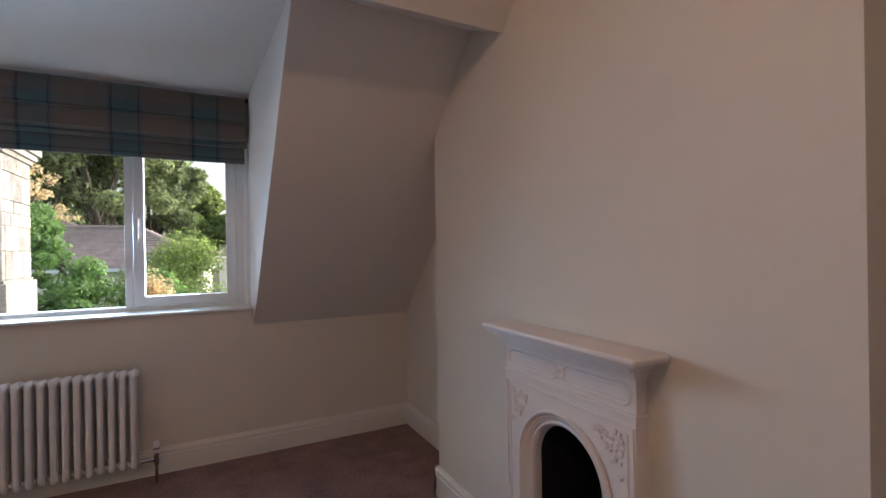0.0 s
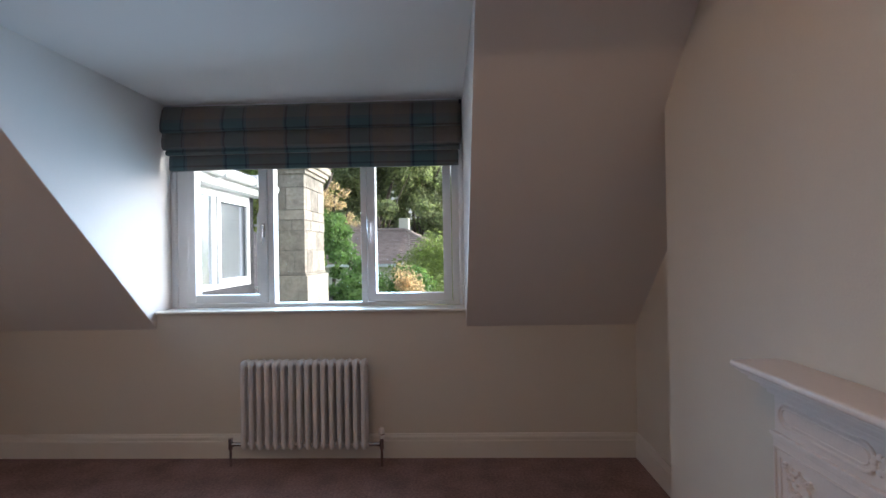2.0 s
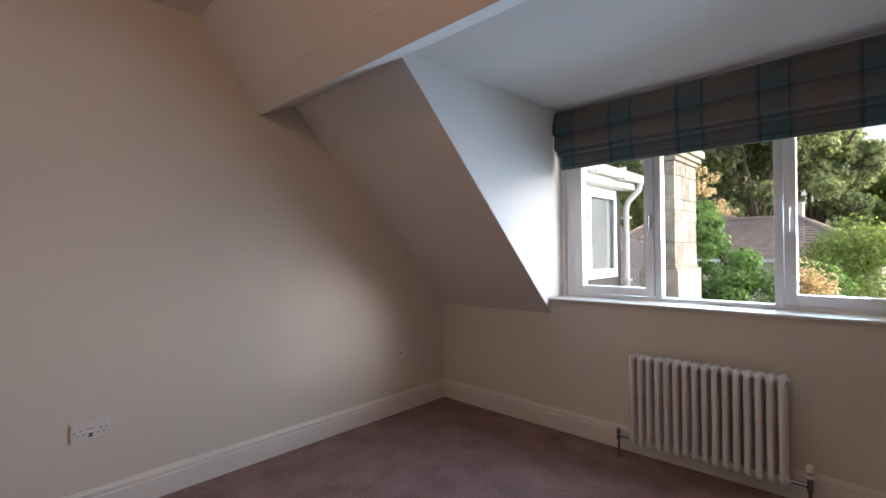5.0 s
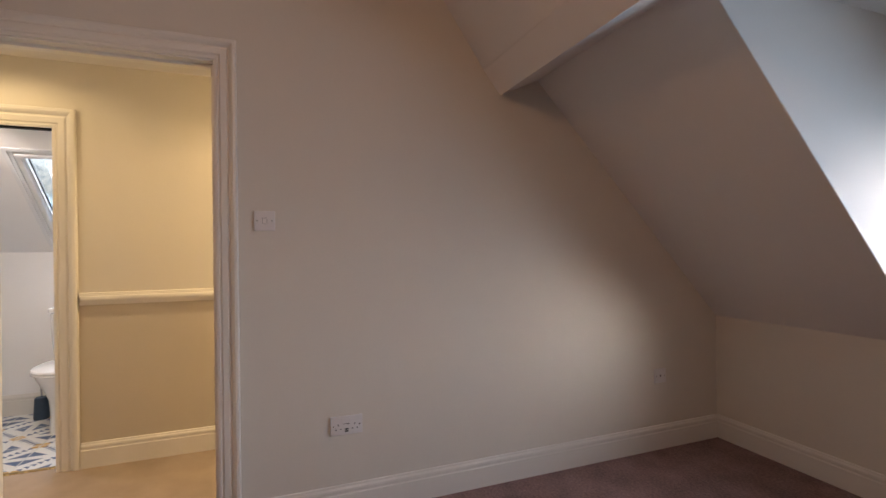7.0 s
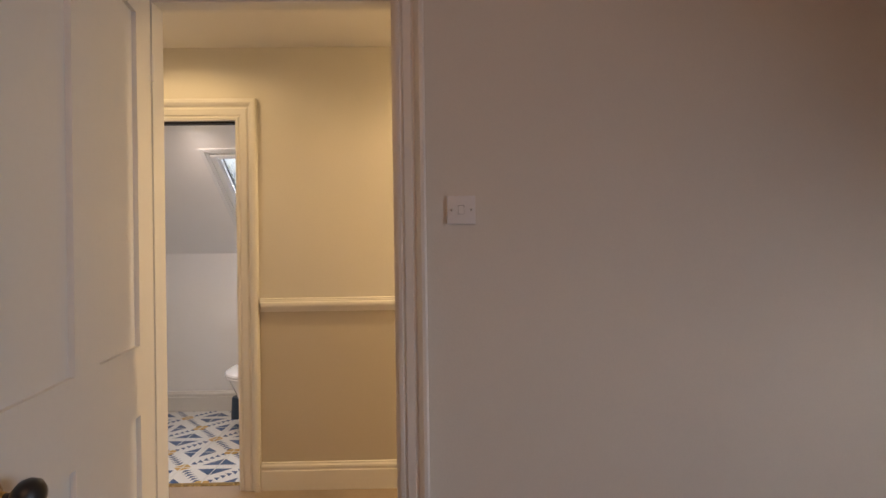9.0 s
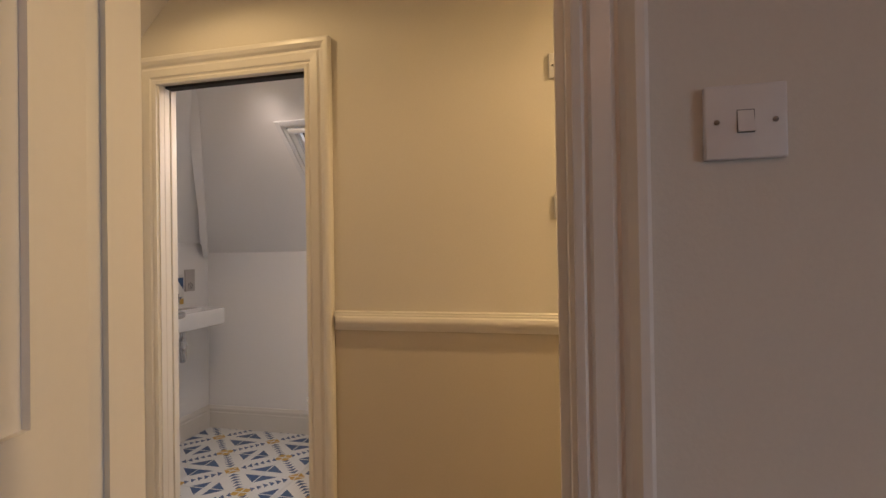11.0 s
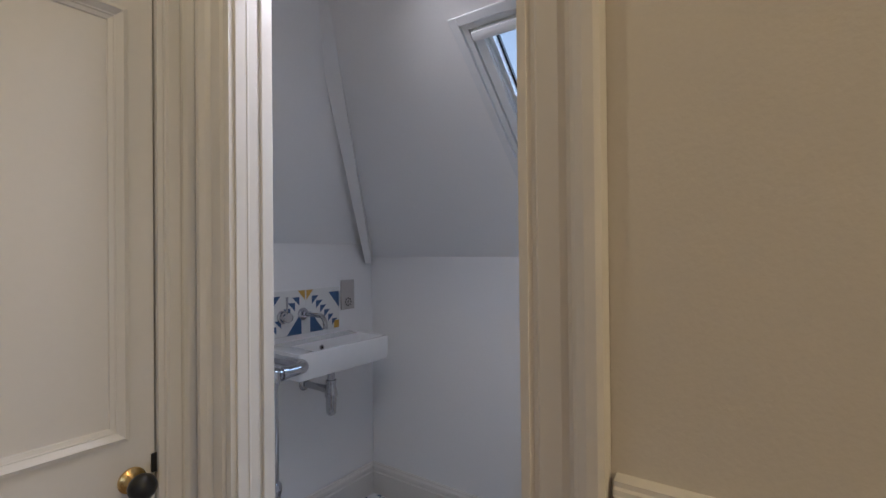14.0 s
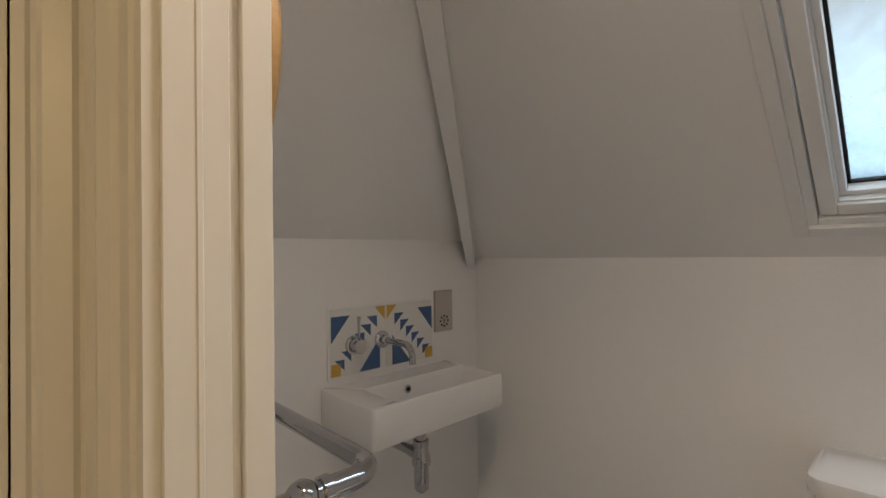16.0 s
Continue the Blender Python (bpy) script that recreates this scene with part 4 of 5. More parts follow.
def pins(parent, cx, cz):
    bm = bm_new()
    box(bm, cx - 0.002, cx + 0.002, 0.008, 0.0089, cz + 0.008, cz + 0.0165)
    for s in (-1, 1):
        box(bm, cx + s * 0.011 - 0.0035, cx + s * 0.011 + 0.0035, 0.008, 0.0089, cz - 0.010, cz - 0.006)
    part("socket_holes", bm, DARK, parent, "dark socket pin holes")


FACE_E, FACE_S = -90, 0     # turn of a plate whose face looks to +x, or to +y
sw = light_switch("white plastic single light switch by the bedroom door")
sw.matrix_basis = pose(XW, 0.597, 1.357, 0, 0, FACE_E)
hsw = light_switch("white plastic light switch on the landing wall")
hsw.matrix_basis = pose(XB, 0.452, 1.365, 0, 0, FACE_E)
dbl = plate("double_socket", 0.147, 0.086, "white plastic double socket above the skirting", "socket", "sockets")
for s in (-1, 1):
    pins(dbl, s * 0.038, -0.008)
    part("rocker", box(bm_new(), s * 0.018 - 0.006, s * 0.018 + 0.006, 0.008, 0.0112, 0.016, 0.034, 0.001), PLAST, dbl)
bm = box(bm_new(), -0.008, 0.008, 0.008, 0.0089, -0.030, -0.023)
box(bm, -0.008, 0.008, 0.008, 0.0089, -0.020, -0.013)
part("usb_ports", bm, DARK, dbl, "two dark charging ports")
part("mark", box(bm_new(), -0.014, 0.014, 0.008, 0.0087, 0.006, 0.0085), DARK, dbl, "small grey printed line")
dbl.matrix_basis = pose(XW, 0.940, 0.415, 0, 0, FACE_E)
aer = plate("aerial_socket", 0.086, 0.086, "white plastic aerial socket low on the wall", "socket", "sockets")
part("aerial_hole", lathe(bm_new(), [(0, 0.0), (0.006, 0.0), (0.006, 0.001), (0, 0.001)], Matrix.Translation((0, 0.008, 0)) @ Euler((radians(-90), 0, 0)).to_matrix().to_4x4(), 14), DARK, aer, "dark aerial hole")
aer.matrix_basis = pose(XW, 2.825, 0.44, 0, 0, FACE_E)
side = plate("double_socket", 0.147, 0.086, "white plastic socket in the alcove by the chimney breast", "socket", "sockets")
pins(side, 0.038, -0.008), pins(side, -0.038, -0.008)
side.matrix_basis = pose(XE, 2.62, 0.47, 0, 0, 90)
ctl = plate("fan_isolator_switch", 0.086, 0.086, "white plastic fan isolator switch high on the landing wall", "switch", "light switches")
part("rocker", prism(bm_new(), [(0.008, -0.012), (0.0135, -0.012), (0.0105, 0.002), (0.0092, 0.018), (0.008, 0.018)], "x", -0.020, 0.020), PLAST, ctl)
part("rocker_gap", box(bm_new(), -0.0204, 0.0204, 0.0080, 0.00868, -0.0124, 0.0184), DARK, ctl, "thin dark gap round the rocker")
bm = box(bm_new(), -0.016, 0.002, 0.0080, 0.0087, -0.0275, -0.0240)
box(bm, 0.006, 0.016, 0.0080, 0.0087, -0.0270, -0.0248)
part("printed_marks", bm, DARK, ctl, "dark printed marks too small to read")
part("indicator", lathe(bm_new(), [(0, 0.0), (0.0032, 0.0), (0.0032, 0.001), (0, 0.001)], Matrix.Translation((0, 0.0082, 0.030)) @ Euler((radians(-90), 0, 0)).to_matrix().to_4x4(), 12), DARK, ctl, "small dark indicator")
ctl.matrix_basis = pose(XB, 0.440, 1.845, 0, 0, FACE_E)

# ---- landing and bathroom lamps, bedroom pendant ----


def downlight(at, label):
    ob = thing("downlight", at, label, "ceiling light", "downlights")
    part("trim_ring", lathe(bm_new(), [(0.028, -0.001), (0.044, -0.001), (0.046, -0.004), (0.042, -0.007), (0.031, -0.005), (0.028, -0.001)], seg=28), UPVC, ob, "white trim ring", True)
    part("lamp_face", lathe(bm_new(), [(0, -0.0015), (0.029, -0.0015), (0.029, -0.0005), (0, -0.0005)], seg=24), LAMPON, ob, "glowing warm lamp face")
    return ob


for y in (-0.80, 1.45):
    downlight((-3.06, y, 2.31), "white recessed downlight, lit, in the landing ceiling")
downlight((-3.80, -0.94, ZBC), "white recessed downlight, lit, in the bathroom ceiling")
pend = thing("ceiling_lamp", (-0.40, 0.45, 2.5), "plain bedroom pendant lamp holder on a white flex", "ceiling light")
wpart("ceiling_rose", lathe(bm_new(), [(0, 2.5), (0.045, 2.5), (0.04, 2.485), (0.016, 2.478), (0.016, 2.462), (0, 2.462)], Matrix.Translation((-0.40, 0.45, 0))), PLAST, pend, smooth=True)
wpart("flex", tube(bm_new(), [(-0.40, 0.45, 2.47), (-0.40, 0.45, 2.445)], 0.0035, 8), PLAST, pend, smooth=True)
wpart("lamp_holder", lathe(bm_new(), [(0, 2.458), (0.010, 2.456), (0.017, 2.450), (0.018, 2.436), (0.022, 2.434), (0.022, 2.426), (0, 2.426)], Matrix.Translation((-0.40, 0.45, 0))), PLAST, pend, smooth=True)

# ---- roof window ----
nrm = math.hypot(1, SK)
D, NRM = Vector((1, 0, SK)) / nrm, Vector((SK, 0, -1)) / nrm
RL, RW = (SX1 - SX0) * nrm, SY1 - SY0


def rw_box(bm, u0, u1, v0, v1, w0, w1, bevel=0.0):
    """A block in the roof window's axes: u across, v up the slope, w into the room."""
    one = box(bm_new(), u0, u1, v0, v1, w0, w1, bevel)
    o = Vector((SX0, SY0, west_z(SX0)))
    for v in one.verts:
        u, s, w = v.co
        v.co = o + Vector((0, u, 0)) + D * s + NRM * w
    me = bpy.data.meshes.new("piece")
    one.to_mesh(me)
    one.free()
    bm.from_mesh(me)
    bpy.data.meshes.remove(me)
    return bm


def rw_ring(bm, e0, e1, w0, w1, bevel=0.0):
    rw_box(bm, e0, e1, e0, RL - e0, w0, w1, bevel)
    rw_box(bm, RW - e1, RW - e0, e0, RL - e0, w0, w1, bevel)
    rw_box(bm, e1, RW - e1, e0, e1, w0, w1, bevel)
    rw_box(bm, e1, RW - e1, RL - e1, RL - e0, w0, w1, bevel)
    return bm


rw = thing("window_2", (SX0, SY0, west_z(SX0)), "white pivot roof window with misted panes and a dark bar", "roof window")
rw["kind"] = "structure"
bm = rw_ring(bm_new(), -0.004, 0.022, -0.09, 0.004, 0.002)
rw_ring(bm, 0.022, 0.040, -0.09, -0.006, 0.002)
wpart("trim", bm, UPVC, rw, "white moulded reveal trim")
bm = rw_ring(bm_new(), 0.043, 0.072, -0.09, -0.012, 0.003)
rw_ring(bm, 0.072, 0.076, -0.09, -0.020)
sash = wpart("sash", bm, UPVC, rw)
wpart("sash_inner", rw_ring(bm_new(), 0.076, 0.088, -0.066, -0.034, 0.002), UPVC, rw)
wpart("gasket", rw_ring(bm_new(), 0.088, 0.094, -0.066, -0.056), DARK, rw, "black rubber glazing gasket")
p = wpart("pane", rw_box(bm_new(), 0.088, RW - 0.088, 0.088, RL - 0.088, -0.066, -0.062), MISTED, rw, "glass misted with condensation")
p.visible_shadow = False
wpart("glazing_bar", rw_box(bm_new(), RW / 2 - 0.019, RW / 2 + 0.011, 0.05, RL - 0.05, -0.105, -0.070, 0.003), LEAD, rw, "dark metal glazing bar outside")
bm = rw_box(bm_new(), 0.046, RW - 0.046, RL - 0.074, RL - 0.046, -0.034, 0.004, 0.006)
wpart("blind_cassette", bm, UPVC, rw, "white rolled blind cassette", True)

# ---- basin, splashback, taps, trap ----
basin = thing("wash_basin", (-4.36, YBS, 0.82), "small white rectangular ceramic wall-hung basin", "basin")
bm = bm_new()


def rrect(x0, x1, y0, y1, z, r, n=5):
    out = []
    for cx, cy, a0 in ((x1 - r, y1 - r, 0), (x0 + r, y1 - r, 90), (x0 + r, y0 + r, 180), (x1 - r, y0 + r, 270)):
        out += [(cx + r * math.cos(radians(a0 + 90 * k / n)), cy + r * math.sin(radians(a0 + 90 * k / n)), z) for k in range(n + 1)]
    return out


def loft(bm, loops, cap0=True, cap1=True):
    vs = [[bm.verts.new(p) for p in lp] for lp in loops]
    for a, b in zip(vs, vs[1:]):
        for i in range(len(a)):
            bm.faces.new((a[i], a[(i + 1) % len(a)], b[(i + 1) % len(a)], b[i]))
    if cap0:
        bm.faces.new(vs[0][::-1])
    if cap1:
        bm.faces.new(vs[-1])
    return bm


X0, X1, Y0, Y1 = -4.602, -4.100, YBS, -1.706
loft(bm, [rrect(X0 + 0.02, X1 - 0.02, Y0, Y1 - 0.02, 0.760, 0.010), rrect(X0 + 0.004, X1 - 0.004, Y0, Y1 - 0.004, 0.766, 0.010), rrect(X0, X1, Y0, Y1, 0.778, 0.010), rrect(X0, X1, Y0, Y1, 0.862, 0.010),
          rrect(X0 + 0.003, X1 - 0.003, Y0 + 0.001, Y1 - 0.003, 0.868, 0.009), rrect(X0 + 0.010, X1 - 0.010, Y0 + 0.002, Y1 - 0.010, 0.870, 0.008),
          rrect(X0 + 0.016, X1 - 0.085, Y0 + 0.085, Y1 - 0.014, 0.868, 0.02), rrect(X0 + 0.022, X1 - 0.092, Y0 + 0.090, Y1 - 0.020, 0.860, 0.025),
          rrect(X0 + 0.06, X1 - 0.115, Y0 + 0.098, Y1 - 0.040, 0.800, 0.03), rrect(X0 + 0.10, X1 - 0.16, Y0 + 0.115, Y1 - 0.06, 0.792, 0.03)])
wpart("bowl", bm, CERAM, basin, smooth=True)
m = Matrix.Translation((-4.345, Y0 + 0.0955, 0.838)) @ Euler((radians(-84), 0, 0)).to_matrix().to_4x4()
wpart("overflow_ring", lathe(bm_new(), [(0.006, 0.0), (0.012, 0.0), (0.013, 0.002), (0.011, 0.004), (0.007, 0.003), (0.006, 0.0)], m, 20), CHROME, basin, "chrome overflow ring", True)
wpart("overflow_hole", lathe(bm_new(), [(0, 0.0), (0.0065, 0.0), (0.0065, 0.001), (0, 0.001)], m, 16), DARK, basin)
wpart("waste", lathe(bm_new(), [(0, 0.793), (0.026, 0.793), (0.026, 0.796), (0.018, 0.797), (0, 0.795)], Matrix.Translation((-4.33, -1.80, 0)), 20), CHROME, basin, "chrome waste", True)

trap = thing("bottle_trap", (-4.325, -1.79, 0.56), "chrome bottle trap under the basin", "trap")
T = Matrix.Translation((-4.325, -1.79, 0))
wpart("tail_pipe", lathe(bm_new(), [(0, 0.69), (0.016, 0.69), (0.016, 0.746), (0.026, 0.748), (0.030, 0.761), (0, 0.761)], T, 20), CHROME, trap, smooth=True)
wpart("bottle", lathe(bm_new(), [(0, 0.560), (0.012, 0.562), (0.021, 0.572), (0.022, 0.600), (0.022, 0.640), (0.027, 0.642), (0.028, 0.655), (0.024, 0.672), (0.019, 0.695), (0.023, 0.697), (0.023, 0.712), (0, 0.713)], T, 24), CHROME, trap, smooth=True)
wpart("outlet_pipe", tube(bm_new(), [(-4.325, -1.79, 0.668), (-4.325, -1.835, 0.668), (-4.325, -1.836, 0.668), (-4.325, YBS + 0.005, 0.668)], [0.018, 0.018, 0.015, 0.015], 18), CHROME, trap, smooth=True)
wpart("wall_flange", lathe(bm_new(), [(0.015, 0.0), (0.030, 0.0), (0.030, 0.004), (0.022, 0.012), (0.015, 0.014)], Matrix.Translation((-4.325, YBS, 0.668)) @ Euler((radians(-90), 0, 0)).to_matrix().to_4x4(), 24), CHROME, trap, smooth=True)


def motif_tile(size, thick):
    """A white tile with an inlaid pattern: a chain of triangles on its diagonal, large triangles at two edges, ochre corners. Flat in x, y."""
    bm = bm_new()
    box(bm, 0.001, size - 0.001, 0.001, size - 0.001, -thick, 0.0, 0.0012, 1)

    def put(pts, mi):
        f = bm.faces.new([bm.verts.new((x * size, y * size, 0.0004)) for x, y in pts])
        f.material_index = mi
    put([(0.02, 0.98), (0.02, 0.76), (0.21, 0.98)], 2)
    put([(0.82, 0.02), (0.98, 0.02), (0.98, 0.20), (0.82, 0.20)], 2)
    put([(0.98, 0.89), (0.98, 0.50), (0.66, 0.89)], 1)
    put([(0.12, 0.02), (0.12, 0.50), (0.50, 0.02)], 1)
    for k in range(6):
        x, y, s = 0.17 + 0.118 * k, 0.84 - 0.118 * k, 0.19 - 0.006 * k
        put([(x, y), (x, y - s), (x + s, y)], 1)
    return mesh_of("tile", bm, [TILEW, TILEB, TILEY])


splash = thing("splashback", (-4.33, YBS, 0.90), "two patterned tiles in blue, ochre and white behind the basin", "splashback")
wall_tile = motif_tile(0.201, 0.009)
for s, x in ((1, -4.329), (-1, -4.329)):
    t = new("tile", wall_tile)
    t.parent = splash
    # the tile's x runs outwards from the joint, its y upwards, its face looks to +y
    m = Matrix(((-s, 0, 0, x), (0, 0, 1, YBS + 0.009), (0, 1, 0, 0.893), (0, 0, 0, 1)))
    t.matrix_parent_inverse = Matrix.Translation((4.33, -YBS, -0.90))
    t.matrix_basis = m
bm = box(bm_new(), -4.535, -4.123, YBS, YBS + 0.006, 0.889, 1.099)
wpart("grout_edge", bm, BATHW, splash)

tap = thing("wall_tap", (-4.27, YBS, 0.985), "chrome wall-mounted mixer tap with a curved spout", "tap")
R90 = Euler((radians(-90), 0, 0)).to_matrix().to_4x4()
wpart("spout_rose", lathe(bm_new(), [(0, 0.009), (0.027, 0.009), (0.027, 0.016), (0.024, 0.019), (0.015, 0.020), (0.015, 0.040), (0.011, 0.042), (0, 0.042)], Matrix.Translation((-4.312, YBS, 0.985)) @ R90, 24), CHROME, tap, smooth=True)
pts = [(-4.312, YBS + 0.03, 0.985), (-4.312, YBS + 0.115, 0.985)] + [tuple(p) for p in arc((-4.312, YBS + 0.125, 0.950), 0.035, 80, 0, 7, (0, 1, 0), (0, 0, 1))] + [(-4.312, YBS + 0.161, 0.930)]
wpart("spout", tube(bm_new(), pts, 0.0098, 16), CHROME, tap, smooth=True)
wpart("mixer_body", lathe(bm_new(), [(0, 0.009), (0.029, 0.009), (0.029, 0.016), (0.026, 0.018), (0.022, 0.019), (0.022, 0.052), (0.020, 0.055), (0, 0.055)], Matrix.Translation((-4.208, YBS, 0.982)) @ R90, 24), CHROME, tap, smooth=True)
wpart("lever", tube(bm_new(), [(-4.208, YBS + 0.040, 1.000), (-4.208, YBS + 0.040, 1.045), (-4.208, YBS + 0.040, 1.070)], [0.0042, 0.0042, 0.0055], 10), CHROME, tap, smooth=True)

shaver = thing("shaver_socket", (-4.586, YBS, 1.05), "grey shaver socket plate beside the splashback", "socket")
GREYP = mat("grey_plastic_plate", (0.50, 0.47, 0.45), 0.4, vary=0.03, scale=8, grain=80)
wpart("plate", box(bm_new(), -4.628, -4.544, YBS, YBS + 0.010, 0.977, 1.122, 0.002), GREYP, shaver)
bm = bm_new()
for k in range(8):
    a = k * math.pi / 4
    x, z = -4.586 + 0.018 * math.cos(a), 1.013 + 0.018 * math.sin(a)
    box(bm, x - 0.0036, x + 0.0036, YBS + 0.0095, YBS + 0.0108, z - 0.0036, z + 0.0036)
for dz in (-0.006, 0.0, 0.006):
    box(bm, -4.592, -4.580, YBS + 0.0095, YBS + 0.0105, 1.013 + dz - 0.0014, 1.013 + dz + 0.0014)
wpart("outlet_slots", bm, DARK, shaver, "dark outlet slots and printed marks")

# ---- towel rail on the inner side of the door wall ----
rail = thing("towel_rail", (-3.72, -1.60, 0.0), "chrome floor-standing heated towel rail with ball joints", "towel rail")
PX, PO, YA, YB, ZR = -3.738, -3.862, -1.350, -1.875, 0.925


def post(y):
    wpart("post", tube(bm_new(), [(PX, y, 0.0), (PX, y, ZR - 0.02)], 0.0155, 16), CHROME, rail, smooth=True)
    for z in (ZR, 0.62, 0.25):
        wpart("ball_joint", lathe(bm_new(), [(0, -0.026), (0.018, -0.026), (0.020, -0.020), (0.0215, -0.012), (0.0235, 0.0), (0.0215, 0.012), (0.016, 0.019), (0.008, 0.0235), (0, 0.0245)], Matrix.Translation((PX, y, z)), 22), CHROME, rail, smooth=True)
    wpart("floor_flange", lathe(bm_new(), [(0, 0), (0.034, 0), (0.034, 0.004), (0.020, 0.012), (0.0155, 0.014), (0, 0.014)], Matrix.Translation((PX, y, 0)), 20), CHROME, rail, smooth=True)


post(YA), post(YB)
rb = 0.045
pts = [(PX, YA, ZR), (PO + rb, YA, ZR)] + [tuple(p) for p in arc((PO + rb, YA - rb, ZR), rb, 90, 180, 8, (1, 0, 0), (0, 1, 0))][1:] + [(PO, YB + rb, ZR)] + [tuple(p) for p in arc((PO + rb, YB + rb, ZR), rb, 180, 270, 8, (1, 0, 0), (0, 1, 0))][1:] + [(PX, YB, ZR)]
wpart("top_hoop", tube(bm_new(), pts, 0.0165, 18), CHROME, rail, smooth=True)
for z in (0.62, 0.25):
    wpart("cross_bar", tube(bm_new(), [(PX, YA, z), (PX, YB, z)], 0.0135, 14), CHROME, rail, smooth=True)
wpart("wall_stub", tube(bm_new(), [(PX, YA, ZR), (XBI - 0.013, YA, ZR)], 0.0150, 16), CHROME, rail, smooth=True)
wpart("collar", tube(bm_new(), [(PX - 0.026, YA, ZR), (PX - 0.040, YA, ZR)], 0.0205, 18), CHROME, rail, smooth=True)

# ---- round wooden mirror on the same wall ----
mir = thing("round_mirror", (XBI - 0.012, -1.47, 1.50), "round mirror in a banded frame of light and dark wood", "mirror")
MR, MT = 0.215, 0.045
MAPLE = mat("pale_maple", (0.62, 0.45, 0.24), 0.45, vary=0.14, scale=9, grain=120)
for a0, a1, mt, lab in ((-34, 24, PINE, "honey wood frame segment"), (24, 142, MAPLE, "pale wood frame segment"), (142, 214, PINE, "honey wood frame segment"), (214, 326, WALNUT, "dark wood frame segment")):
    bm = bm_new()
    loops = []
    for k in range(25):
        a = radians(a0 + (a1 - a0) * k / 24)
        loops.append([bm.verts.new((XBI - 0.012 - h, -1.47 + r * math.cos(a), 1.50 + r * math.sin(a))) for r, h in ((MR - 0.02, 0), (MR, 0), (MR, MT - 0.006), (MR - 0.006, MT), (MR - 0.05, MT), (MR - 0.05, 0.01))])
    for p, q in zip(loops, loops[1:]):
        for i in range(6):
            bm.faces.new((p[i], p[(i + 1) % 6], q[(i + 1) % 6], q[i]))
    wpart("frame_segment", bm, mt, mir, lab, True)
m = Matrix.Translation((XBI - 0.012, -1.47, 1.50)) @ Euler((0, radians(-90), 0)).to_matrix().to_4x4()
wpart("mirror_glass", lathe(bm_new(), [(0, 0.012), (MR - 0.045, 0.012), (MR - 0.045, 0.018), (0, 0.018)], m, 40), mat("silvered_mirror", (0.85, 0.86, 0.86), 0.02, 1.0, vary=0.0), mir)

# ---- toilet ----
wc = thing("toilet", (-4.45, -0.742, 0.0), "white ceramic close-coupled toilet with its lid down", "toilet")
TY = -0.742
bm = bm_new()
loft(bm, [rrect(XBW + 0.012, -4.60, TY - 0.172, TY + 0.172, 0.42, 0.03), rrect(XBW + 0.006, -4.585, TY - 0.182, TY + 0.182, 0.60, 0.03), rrect(XBW + 0.004, -4.578, TY - 0.187, TY + 0.187, 0.774, 0.03)])
wpart("cistern", bm, CERAM, wc, smooth=True)
bm = loft(bm_new(), [rrect(XBW + 0.002, -4.566, TY - 0.195, TY + 0.195, 0.781, 0.03), rrect(XBW + 0.001, -4.563, TY - 0.197, TY + 0.197, 0.792, 0.032), rrect(XBW + 0.002, -4.566, TY - 0.194, TY + 0.194, 0.812, 0.03), rrect(XBW + 0.008, -4.574, TY - 0.186, TY + 0.186, 0.819, 0.028)])
lid = wpart("cistern_lid", bm, CERAM, wc, smooth=True)
wpart("flush_button", lathe(bm_new(), [(0, 0.818), (0.026, 0.818), (0.026, 0.823), (0.022, 0.825), (0, 0.824)], Matrix.Translation((-4.66, TY, 0)), 24), CHROME, lid, "chrome dual flush button", True)


def oval(x0, x1, hw, z, n=28):
    """D-shaped loop: square at the back, round at the front."""
    out = []
    xc = x0 + (x1 - x0) * 0.52
    for k in range(n):
        a = 2 * math.pi * k / n
        c, s = math.cos(a), math.sin(a)
        if c >= 0:
            out.append((xc + (x1 - xc) * c, TY + hw * s, z))
        else:
            out.append((xc + (xc - x0) * math.copysign(abs(c) ** 0.5, c), TY + hw * math.copysign(abs(s) ** 0.7, s), z))
    return out


loft_loops = [oval(-4.72, -4.175, 0.100, 0.0), oval(-4.72, -4.175, 0.100, 0.03), oval(-4.72, -4.190, 0.096, 0.10), oval(-4.72, -4.185, 0.108, 0.22), oval(-4.72, -4.130, 0.150, 0.33), oval(-4.72, -4.105, 0.174, 0.385), oval(-4.72, -4.103, 0.176, 0.402)]
wpart("pan", loft(bm_new(), loft_loops), CERAM, wc, smooth=True)
wpart("seat", loft(bm_new(), [oval(-4.56, -4.100, 0.180, 0.405), oval(-4.56, -4.097, 0.183, 0.410), oval(-4.56, -4.100, 0.181, 0.420)]), CERAM, wc, smooth=True)
wpart("seat_lid", loft(bm_new(), [oval(-4.565, -4.098, 0.181, 0.4225), oval(-4.565, -4.095, 0.184, 0.428), oval(-4.56, -4.102, 0.178, 0.440), oval(-4.54, -4.130, 0.155, 0.447)]), CERAM, wc, smooth=True)

brush = thing("toilet_brush", (-4.62, -1.02, 0.0), "dark blue brush holder on the floor beside the toilet", "toilet brush")
BLUEP = mat("dark_blue_plastic", (0.03, 0.055, 0.09), 0.45, vary=0.1)
wpart("holder", lathe(bm_new(), [(0, 0), (0.045, 0), (0.048, 0.01), (0.042, 0.15), (0.036, 0.16), (0, 0.16)], Matrix.Translation((-4.60, -0.985, 0)), 22), BLUEP, brush, smooth=True)
wpart("handle", tube(bm_new(), [(-4.60, -0.985, 0.16), (-4.60, -0.985, 0.36)], 0.007, 10), CHROME, brush, smooth=True)

